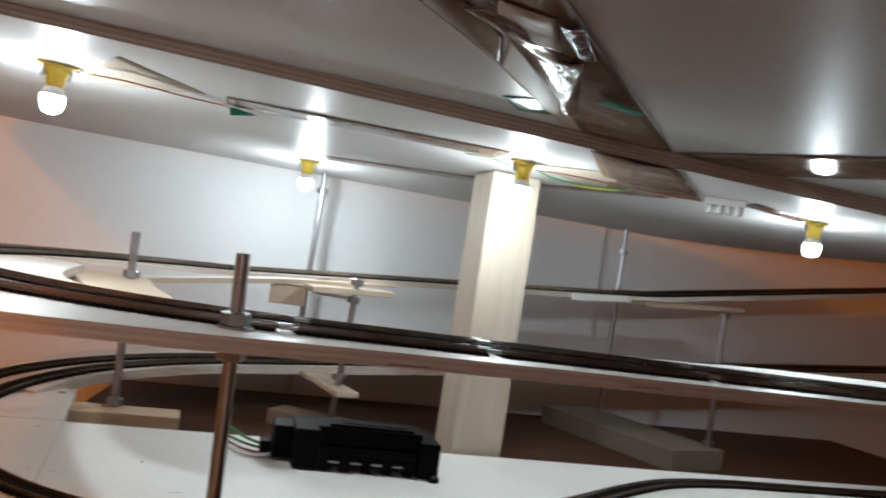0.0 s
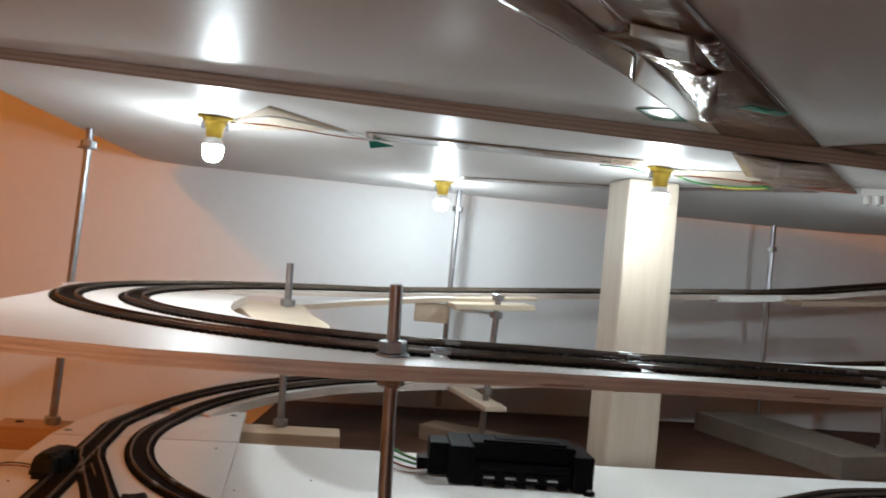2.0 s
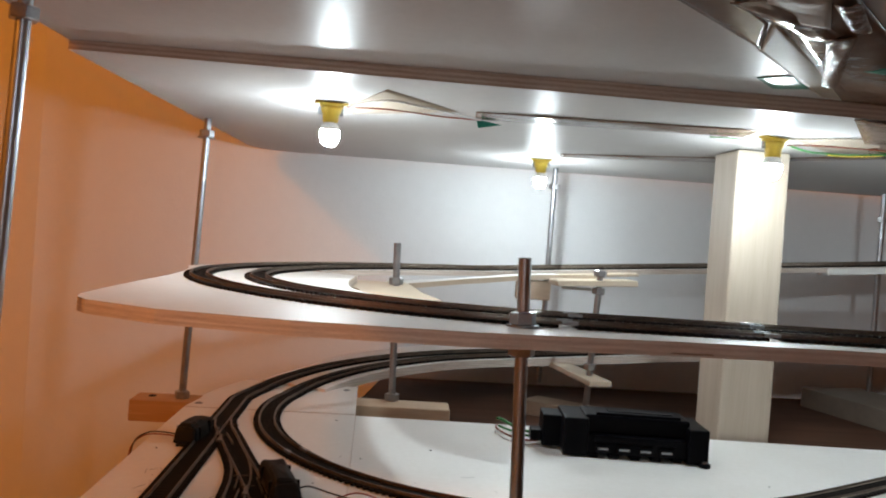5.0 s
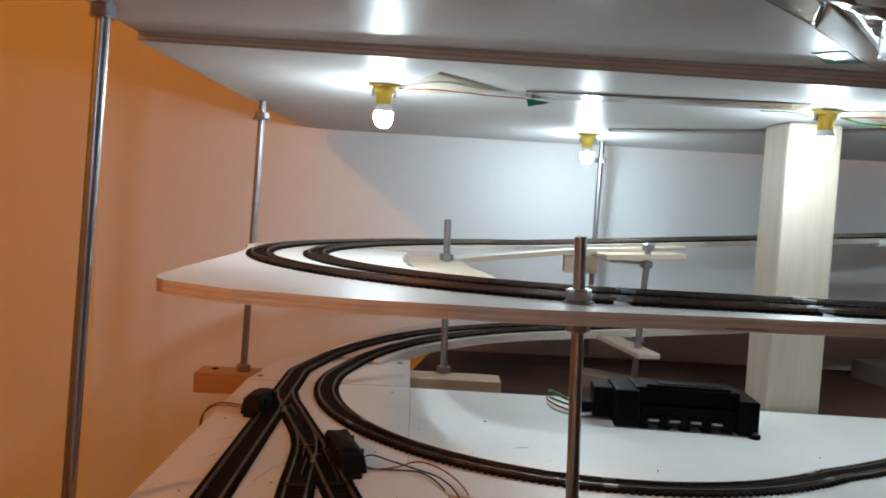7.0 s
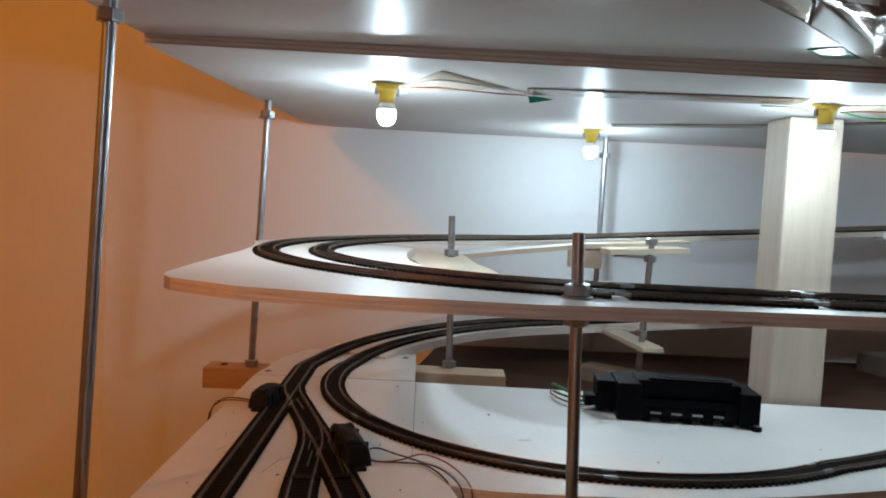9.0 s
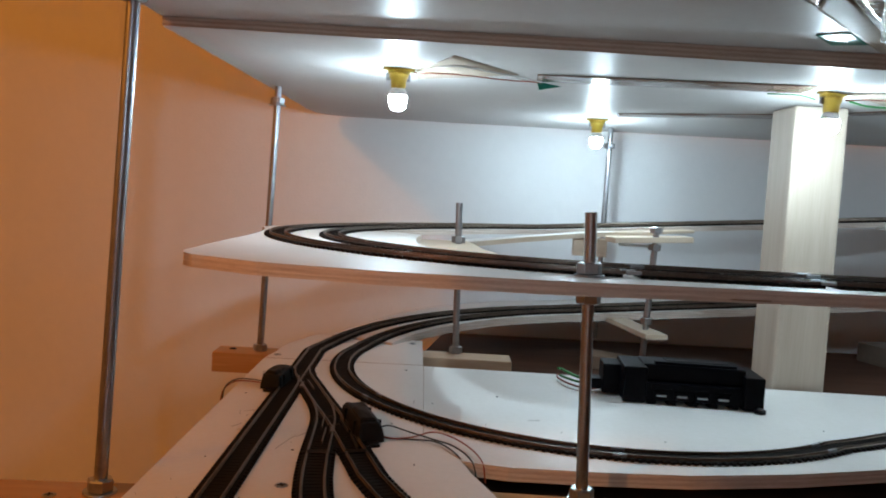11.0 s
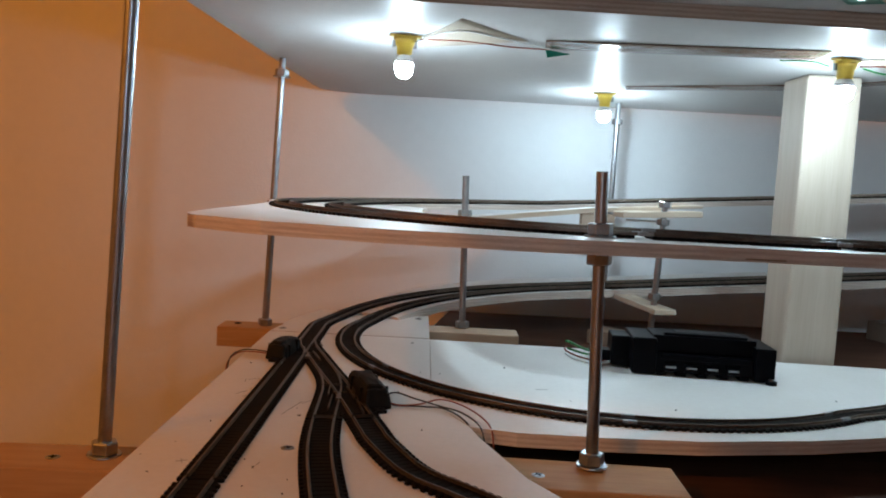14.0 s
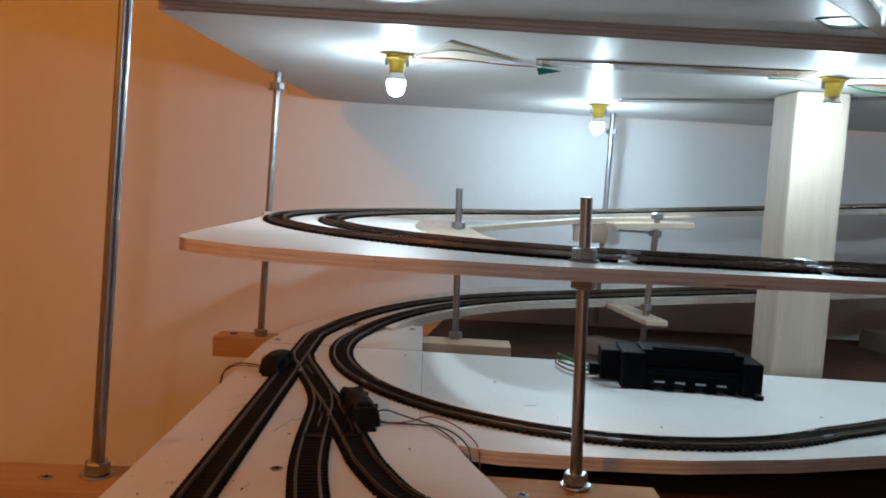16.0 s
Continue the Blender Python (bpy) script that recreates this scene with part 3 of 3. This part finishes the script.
timber("wood_block", 0.190, 0.046, 0.0275, (-0.215, 0.985, -0.0405), 0, "raw pine block under the tall rod at the plank's edge")
timber("wood_block", 0.150, 0.050, 0.027, (-0.265, 0.462, -0.0405), 2, "raw pine block carrying the tall threaded rod")
timber("wood_block", 0.190, 0.060, 0.026, (0.072, 0.474, -0.0405), -3, "raw pine block under the front threaded rod")
timber("wood_block", 0.124, 0.046, 0.0375, (0.040, 0.972, -0.0405), -2, "raw pine block behind the round white board", M_TAN)
timber("wood_block", 0.052, 0.040, 0.028, (0.236, 1.128, 0.1365), -8, "pale plywood block under the ring joint", M_PALE)
timber("cross_slat", 0.122, 0.050, 0.0085, (0.316, 1.078, 0.1655), 4, "pale wooden cross slat under the ring joint", M_PALE, category="wood slat", tilt=-3)
timber("packing_slat", 0.130, 0.030, 0.0045, (0.335, 1.128, 0.1770), 8, "thin pale packing slat wedged under the track board", M_PALE, category="wood slat", tilt=-4)
timber("packing_slat", 0.050, 0.050, 0.0022, (0.306, 1.120, 0.1560), -14, "small white packing plate under the ring joint", M_BOARD, category="wood slat")
timber("cross_slat", 0.250, 0.034, 0.008, (0.303, 1.140, 0.0255), 98, "pale wooden cross slat under the lower ring", M_PALE, category="wood slat")
timber("wood_beam", 0.200, 0.050, 0.022, (0.325, 1.075, -0.0405), -38, "brown timber beam below the lower ring", M_BROWN, category="wood beam")
timber("cross_slat", 0.200, 0.040, 0.008, (0.890, 1.045, 0.2180), 0, "brown wooden cross slat under the far ring", M_BROWN, category="wood slat", tilt=-4)
timber("grey_brown_plank", 0.128, 0.32, 0.0345, (0.877, 1.151, -0.0405), 12, "dark grey-brown plank lying below the ring", M_GREYPAINT, "plank")
timber("white_packing", 0.118, 0.030, 0.011, (0.781, 1.160, 0.2080), 2, "white packing strip under the ring edge", M_BOARD, "packing strip", tilt=-5)


# ---- screws and pencil marks ----
def screw(x, y, z, r=0.0050, head=M_STEEL):
    e = empty("wood_screw", (x, y, z), "countersunk cross-head screw in the board", "screw", "screws")
    part("head", lathe([(r, -0.001), (r, 0.0003), (r * 0.75, 0.0007)], 16), head, e)
    part("cross_slot", merge(box(r * 1.2, r * 0.28, 0.0003, at=(0, 0, 0.0006), turn=20), box(r * 0.28, r * 1.2, 0.0003, at=(0, 0, 0.0006), turn=20)), M_BLACK, e, "dark slot")


for sx, sy, sz in ((-0.124, 0.462, 0), (-0.036, 1.024, 0.0003), (-0.290, 0.458, -0.0135), (-0.288, 0.990, -0.0125), (0.060, 0.470, -0.0145), (-0.210, 0.905, 0.0003)):
    screw(sx, sy, sz, head=M_MOTOR if sy > 0.95 and sz < -0.005 else M_STEEL)


def pencil(x, y, marks, turn):
    e = empty("pencil_marks", (x, y, 0.0), "faint pencil scribble on the white board", "pencil mark", "pencil marks", rz=turn)
    for px, py, length, a in marks:
        part("stroke", box(length, 0.0006, 0.0002, at=(px, py, 0.0002), turn=a), M_PENCIL, e)


pencil(-0.190, 0.600, ((0, 0, 0.014, 20), (0.012, 0.004, 0.008, 80), (0.018, -0.002, 0.010, -30), (0.004, -0.012, 0.02, 5)), 40)
pencil(-0.196, 0.640, ((0, 0, 0.010, 70), (0.008, 0.003, 0.008, 10), (0.014, 0, 0.009, 100)), 30)
pencil(-0.189, 0.427, ((0, 0, 0.008, 0), (0, 0, 0.008, 90)), 20)
pencil(-0.138, 0.560, ((0, 0, 0.040, 75), (0.010, 0.02, 0.014, 60)), 0)
pencil(-0.138, 0.428, ((0, 0, 0.006, 80),), 0)
pencil(0.09, 0.66, ((0, 0, 0.012, 5),), 0)


def crumbs():
    """Dust and tiny crumbs scattered over the boards."""
    rng = random.Random(7)
    out = []
    for k in range(44):
        x, y = (rng.uniform(-0.22, 0.0), rng.uniform(0.36, 0.86)) if k < 36 else (rng.uniform(0.03, 0.40), rng.uniform(0.56, 0.84))
        r = rng.uniform(0.0004, 0.0011)
        out.append(box(r * rng.uniform(1, 2.4), r, r * 0.6, at=(x, y, 0.0), turn=rng.uniform(0, 180)))
    tagged(link("crumbs", merge(*out), M_SLEEPER), "tiny dark crumbs scattered on the white boards", "crumbs", kind="stuff")


crumbs()


# ---- turnout motors ----
def lump(sx, sy, sz, bevel, at, seed):
    """A bevelled housing with a tapered top and a slightly uneven, taped surface."""
    bm = box(sx, sy, sz, bevel, at, segments=2)
    bmesh.ops.subdivide_edges(bm, edges=bm.edges[:], cuts=2, use_grid_fill=True)
    for v in bm.verts:
        h = v.co.z / sz
        v.co.x = at[0] + (v.co.x - at[0]) * (1 - 0.14 * h)
        v.co.y = at[1] + (v.co.y - at[1]) * (1 - 0.20 * h)
        v.co += 0.0011 * h * noise.noise_vector(v.co * 130 + Vector((seed, 0, 0)))
    return bm


def motor(x, y, rz, sides, half, wide, tall):
    e = empty("turnout_motor", (x, y, 0.0), "black lumpy turnout motor housing beside the track", "turnout motor", "turnout motors", rz=rz)
    body = lump(half * 1.75, wide * 2.0, tall * 0.86, 0.0036, (0.0, 0, 0), 3)
    hump = lump(half * 1.05, wide * 1.5, tall * 1.0, 0.0040, (-half * 0.22, wide * 0.1, 0), 5)
    end = lump(half * 0.5, wide * 1.7, tall * 0.62, 0.0025, (half * 0.80, 0, 0), 7)
    part("housing", body, M_MOTOR, e)
    part("coil_cover", hump, M_MOTOR, e)
    part("end_cap", end, M_MOTOR, e)
    for k in (-1, 1):
        part("fixing_lug", box(0.010, wide * 0.8, 0.003, 0.001, (k * half * 0.97, 0.0, 0)), M_MOTOR, e)
        part("rib", box(0.003, wide * 2.05, tall * 0.72, 0.0008, (k * half * 0.42, 0, 0.001)), M_MOTOR, e)
    part("throw_rod", box(0.004, wide + 0.010, 0.0015, 0.0003, (0.006, sides * wide, 0.0012)), M_SLEEPER, e)


motor(-0.1820, 0.756, 84, -1, 0.035, 0.0120, 0.019)
motor(-0.0765, 0.603, 107, 1, 0.047, 0.0125, 0.020)


def wire(name, ctrl, mat, label, r=0.0007):
    o = link(name, tube(spline(ctrl, 8), r), mat, smooth=True)
    return tagged(o, label, "wire", "wires")


wire("motor_wire", [(-0.064, 0.585, 0.006), (-0.052, 0.588, 0.010), (-0.035, 0.590, 0.005), (-0.012, 0.580, 0.002), (0.006, 0.560, 0.003), (0.020, 0.530, 0.001), (0.024, 0.516, -0.012)], M_BLACKWIRE, "thin black wire from the turnout motor to the gap")
wire("motor_wire", [(-0.063, 0.580, 0.005), (-0.048, 0.574, 0.003), (-0.030, 0.583, 0.002), (-0.010, 0.594, 0.004), (0.012, 0.575, 0.003), (0.028, 0.535, 0.001), (0.031, 0.516, -0.012)], M_REDWIRE, "thin reddish wire from the turnout motor to the gap")
wire("motor_wire", [(-0.064, 0.582, 0.004), (-0.052, 0.580, 0.001), (-0.028, 0.576, 0.002), (-0.008, 0.572, 0.002), (0.008, 0.545, 0.001), (0.017, 0.522, -0.006)], M_BLACKWIRE, "thin dark wire twisted beside the track")
wire("motor_wire", [(-0.194, 0.744, 0.005), (-0.213, 0.755, 0.004), (-0.227, 0.755, 0.003), (-0.234, 0.735, 0.000), (-0.233, 0.716, -0.012)], M_BLACKWIRE, "thin dark wire hanging over the plank's edge")
wire("motor_wire", [(-0.194, 0.740, 0.004), (-0.212, 0.750, 0.003), (-0.228, 0.748, 0.002), (-0.235, 0.730, -0.003), (-0.234, 0.712, -0.016)], M_REDWIRE, "thin reddish wire hanging over the plank's edge")


# ---- decoder box ----
def decoder():
    e = empty("decoder_box", (0.281, 0.772, 0.0), "black plastic decoder box with four metal terminals on the white board", "electronics box", rz=-6)
    part("base", box(0.146, 0.056, 0.020, 0.0015, (0, 0, 0.004)), M_BLACK, e)
    part("cover", box(0.112, 0.046, 0.020, 0.0025, (0.003, 0.002, 0.0235)), M_BLACK, e, "raised cover")
    part("cover_panel", box(0.070, 0.020, 0.0015, 0.0005, (0.010, 0.008, 0.0434)), M_BLACK, e)
    part("end_block", box(0.026, 0.062, 0.040, 0.002, (-0.063, 0, 0.001)), M_BLACK, e)
    part("end_block", box(0.022, 0.064, 0.037, 0.002, (0.066, -0.001, 0.0005)), M_BLACK, e)
    part("connector", box(0.024, 0.036, 0.034, 0.0018, (-0.084, 0.012, 0.003)), M_BLACK, e)
    part("plug", box(0.014, 0.020, 0.012, 0.0012, (-0.101, 0.010, 0.006)), M_BLACK, e)
    part("edge_rail", box(0.090, 0.006, 0.003, 0.0006, (0.004, -0.016, 0.0434)), M_BLACK, e)
    part("front_ledge", box(0.094, 0.006, 0.006, 0.0008, (0.002, -0.0270, 0.0180)), M_BLACK, e)
    part("lug", lathe([(0.006, 0.0), (0.006, 0.004), (0.004, 0.0045)], 16, (0.072, -0.036, 0.0)), M_BLACK, e)
    part("lug_screw", lathe([(0.003, 0.0045), (0.0028, 0.0056)], 12, (0.072, -0.036, 0.0)), M_STEEL, e, "steel screw")
    for k in range(5):
        part("foot", box(0.010, 0.050, 0.0045, 0.0006, (-0.044 + k * 0.0225, -0.004, 0)), M_BLACK, e)
    for k in range(4):
        x = -0.034 + k * 0.0225
        part("terminal_frame", box(0.015, 0.004, 0.010, 0.0006, (x, -0.0285, 0.005)), M_BLACK, e)
        part("terminal", box(0.011, 0.0035, 0.0022, 0.0004, (x, -0.0310, 0.0095)), M_STEEL, e, "pale metal terminal")


decoder()
wire("decoder_wire", [(0.198, 0.792, 0.014), (0.182, 0.800, 0.010), (0.165, 0.828, 0.009), (0.152, 0.850, 0.012), (0.146, 0.845, 0.014)], M_GREENWIRE, "green wire curling from the decoder box", 0.0016)
wire("decoder_wire", [(0.198, 0.790, 0.012), (0.180, 0.796, 0.007), (0.162, 0.822, 0.005), (0.148, 0.842, 0.006)], M_GREENWIRE, "second green wire curling from the decoder box", 0.0014)
wire("decoder_wire", [(0.198, 0.788, 0.010), (0.178, 0.790, 0.004), (0.158, 0.812, 0.002), (0.145, 0.838, 0.004), (0.148, 0.852, 0.006)], M_REDWIRE, "red wire curling from the decoder box", 0.0010)
wire("decoder_wire", [(0.198, 0.786, 0.008), (0.172, 0.782, 0.002), (0.150, 0.800, 0.0015), (0.143, 0.830, 0.002)], M_WHITEPL, "white wire curling on the board", 0.0010)
wire("decoder_wire", [(0.205, 0.800, 0.036), (0.196, 0.800, 0.034), (0.192, 0.797, 0.022), (0.199, 0.792, 0.014)], M_BLACKWIRE, "thin black wire looping over the connector", 0.0008)


# ---- tape and cables under the upper deck ----
def tape(outline, drop, mat, label, thick=0.0005, waves=0.0016, n=26, near=False):
    """A strip of tape stuck under the far or the near sheet: four corners, slightly rippled."""
    a, b, c, d = [Vector((x, y, 0)) for x, y in outline]
    bm = bmesh.new()
    rng = random.Random(int(abs(a.x * 1000) + abs(c.y * 977)))
    ph = rng.random() * 6
    m = 8
    top, low = [], []
    for i in range(n + 1):
        r1, r2 = [], []
        for j in range(m + 1):
            u, v = i / n, j / m
            p = (a.lerp(b, u)).lerp(d.lerp(c, u), v)
            lift = waves * (0.5 + 0.5 * noise.noise(Vector((u * 7 + ph, v * 3, ph))) + 0.4 * math.sin(u * 9 + v * 2 + ph))
            lift = max(0.0, lift) * math.sin(math.pi * v)
            z = (near_under(p.x) if near else Z_TOP) - drop
            r1.append(bm.verts.new((p.x, p.y, z - lift)))
            r2.append(bm.verts.new((p.x, p.y, z - lift - thick)))
        top.append(r1)
        low.append(r2)
    for i in range(n):
        for j in range(m):
            bm.faces.new((top[i][j], top[i + 1][j], top[i + 1][j + 1], top[i][j + 1]))
            bm.faces.new((low[i][j], low[i][j + 1], low[i + 1][j + 1], low[i + 1][j]))
    rim = [[top[i][0], low[i][0]] for i in range(n + 1)] + [[top[n][j], low[n][j]] for j in range(1, m + 1)]
    rim += [[top[i][m], low[i][m]] for i in range(n - 1, -1, -1)] + [[top[0][j], low[0][j]] for j in range(m - 1, 0, -1)]
    for k in range(len(rim)):
        p, q = rim[k], rim[(k + 1) % len(rim)]
        bm.faces.new((p[0], p[1], q[1], q[0]))
    bmesh.ops.recalc_face_normals(bm, faces=bm.faces)
    return tagged(link("adhesive_tape", bm, mat, smooth=True), label, "tape", "tapes under the deck")


tape([(0.150, 0.258), (0.500, 0.610), (0.396, 0.610), (0.126, 0.282)], 0.0010, M_TAPE, "shiny brown parcel tape over a cable bundle", waves=0.0045, near=True)
tape([(0.050, 0.285), (0.246, 0.467), (0.221, 0.409), (0.078, 0.262)], 0.0006, M_TAPE, "brown parcel tape beside the cable bundle", waves=0.001, near=True)
tape([(0.246, 0.470), (0.374, 0.606), (0.405, 0.606), (0.223, 0.406)], 0.0004, M_CLEAR, "yellowed clear tape under the deck", waves=0.0008, near=True)
tape([(0.188, 0.344), (0.203, 0.380), (0.256, 0.400), (0.226, 0.350)], 0.0034, M_CLEAR, "yellowed clear tape patch on the cable bundle", waves=0.0010, near=True)
tape([(0.178, 0.370), (0.262, 0.430), (0.272, 0.412), (0.192, 0.356)], 0.0030, M_TAPE, "narrow brown tape fold along the cable bundle", waves=0.003, near=True)
tape([(0.262, 0.414), (0.338, 0.546), (0.352, 0.546), (0.278, 0.408)], 0.0040, M_CRUMPLE, "crumpled shiny fold of brown tape", waves=0.003, n=40, near=True)
tape([(0.228, 0.352), (0.268, 0.398), (0.280, 0.396), (0.242, 0.348)], 0.0044, M_CRUMPLE, "crumpled shiny fold of brown tape", waves=0.003, n=40, near=True)
tape([(0.410, 0.6125), (0.557, 0.810), (0.663, 0.762), (0.510, 0.6125)], 0.0012, M_TAPE, "shiny brown parcel tape crossing the board joint", waves=0.003)
tape([(0.425, 0.752), (0.520, 0.830), (0.640, 0.755), (0.520, 0.690)], 0.0004, M_CLEAR, "yellowed clear tape beside a lamp holder")
tape([(0.505, 0.610), (0.800, 0.150), (0.880, 0.210), (0.640, 0.610)], 0.0006, M_TAPE, "brown parcel tape running over the near board", waves=0.003, near=True)
tape([(0.090, 0.798), (0.381, 0.768), (0.374, 0.714), (0.084, 0.748)], 0.0005, M_TAPE, "narrow strip of brown tape along a cable")
tape([(0.258, 1.095), (0.458, 1.006), (0.438, 0.955), (0.248, 1.055)], 0.0005, M_TAPE, "narrow strip of brown tape behind the post")
tape([(0.480, 0.985), (0.640, 0.800), (0.600, 0.780), (0.470, 0.955)], 0.0005, M_TAPE, "narrow strip of brown tape behind the post")
tape([(-0.046, 0.835), (-0.047, 0.769), (-0.009, 0.668), (0.066, 0.760)], 0.0003, M_CLEAR, "clear tape patch over lamp wires", waves=0.0008)
tape([(0.695, 0.735), (0.805, 0.760), (0.808, 0.735), (0.697, 0.705)], 0.0005, M_TAPE, "strip of brown tape towards a lamp holder", waves=0.003)
tape([(0.286, 0.551), (0.318, 0.586), (0.346, 0.577), (0.310, 0.535)], 0.0003, M_GREEN, "glossy green sticky label under the board", waves=0.0003, near=True)
tape([(0.330, 0.478), (0.372, 0.488), (0.374, 0.476), (0.336, 0.466)], 0.0072, M_GREEN, "dark green tape band on the cable bundle", waves=0.001, near=True)


def green_flap():
    """A small triangle of stiff tape that hangs from the deck by its edge."""
    bm = slab([(0.0, 0.0), (0.030, -0.0035), (0.002, -0.0105)], -0.0004, 0.0004)
    bmesh.ops.transform(bm, matrix=pose(0.091, 0.800, Z_TOP - 0.0004, 72, 0, 14), verts=bm.verts)
    tagged(link("adhesive_tape", bm, M_GREEN), "small green triangle of tape hanging under the deck", "tape", "tapes under the deck")


green_flap()

wire("lamp_wire", [(-0.050, 0.775, Z_TOP - 0.004), (-0.010, 0.720, Z_TOP - 0.002), (0.030, 0.740, Z_TOP - 0.002), (0.095, 0.790, Z_TOP - 0.0025)], M_WHITEPL, "thin grey lamp wire under clear tape", 0.0009)
wire("lamp_wire", [(-0.050, 0.768, Z_TOP - 0.004), (0.000, 0.775, Z_TOP - 0.002), (0.050, 0.792, Z_TOP - 0.002), (0.095, 0.792, Z_TOP - 0.0025)], M_REDWIRE, "thin brown lamp wire under clear tape", 0.0008)
wire("lamp_wire", [(0.425, 0.752, Z_TOP - 0.008), (0.470, 0.770, Z_TOP - 0.003), (0.560, 0.765, Z_TOP - 0.003), (0.640, 0.735, Z_TOP - 0.006)], M_REDWIRE, "thin red lamp wire running to the terminal block", 0.0009)
wire("lamp_wire", [(0.400, 0.770, Z_TOP - 0.006), (0.375, 0.760, Z_TOP - 0.004), (0.345, 0.770, Z_TOP - 0.003)], M_GREENWIRE, "thin green wire beside the lamp holder", 0.0008)
wire("earth_wire", [(0.450, 0.790, Z_TOP - 0.003), (0.480, 0.800, Z_TOP - 0.006), (0.530, 0.805, Z_TOP - 0.005), (0.570, 0.790, Z_TOP - 0.003)], M_GREENWIRE, "green wire loop under the deck", 0.0011)
wire("earth_wire", [(0.505, 0.807, Z_TOP - 0.007), (0.535, 0.808, Z_TOP - 0.006), (0.565, 0.796, Z_TOP - 0.004)], M_YELLOW, "yellow wire beside the green one", 0.0009)

def terminal_block(x, y, rz):
    e = empty("terminal_block", (x, y, Z_TOP), "white plastic screw terminal block under the deck", "terminal block", rz=rz)
    part("strip", box(0.046, 0.010, 0.008, 0.001, (0, 0, -0.008)), M_WHITEPL, e)
    for k in range(4):
        part("terminal_post", lathe([(0.0042, -0.018), (0.0048, -0.017), (0.0048, -0.007)], 14, (-0.0165 + 0.011 * k, 0, 0)), M_WHITEPL, e, smooth=True)
        part("wire_mouth", lathe([(0.0022, -0.0184), (0.0022, -0.0179)], 10, (-0.0165 + 0.011 * k, 0, 0)), M_BLACK, e, "dark screw hole")


terminal_block(0.665, 0.722, -35)


# ---- rail joints ----
def joint(x, y, z, rz):
    o = link("rail_joiner", merge(box(0.012, 0.003, 0.003, 0.0004, (0, -GAUGE / 2, SLEEPER_H - 0.0004)), box(0.012, 0.003, 0.003, 0.0004, (0, GAUGE / 2, SLEEPER_H - 0.0004))), M_STEEL)
    o.matrix_basis = pose(x, y, z, 0, 0, rz)
    return tagged(o, "pair of bright metal rail joiners on the track", "rail joiner", "rail joiners")


for jx in (0.1335, 0.286, 0.49):
    joint(jx, MC[1] - MR_OUT, Z_MID, 0)
    joint(jx + 0.02, MC[1] - MR_IN, Z_MID, 0)
for ang in (212, 262, 300):
    joint(LC[0] + LR_IN * math.cos(radians(ang)), LC[1] + LR_IN * math.sin(radians(ang)), 0, ang + 90)

lay_sleepers()
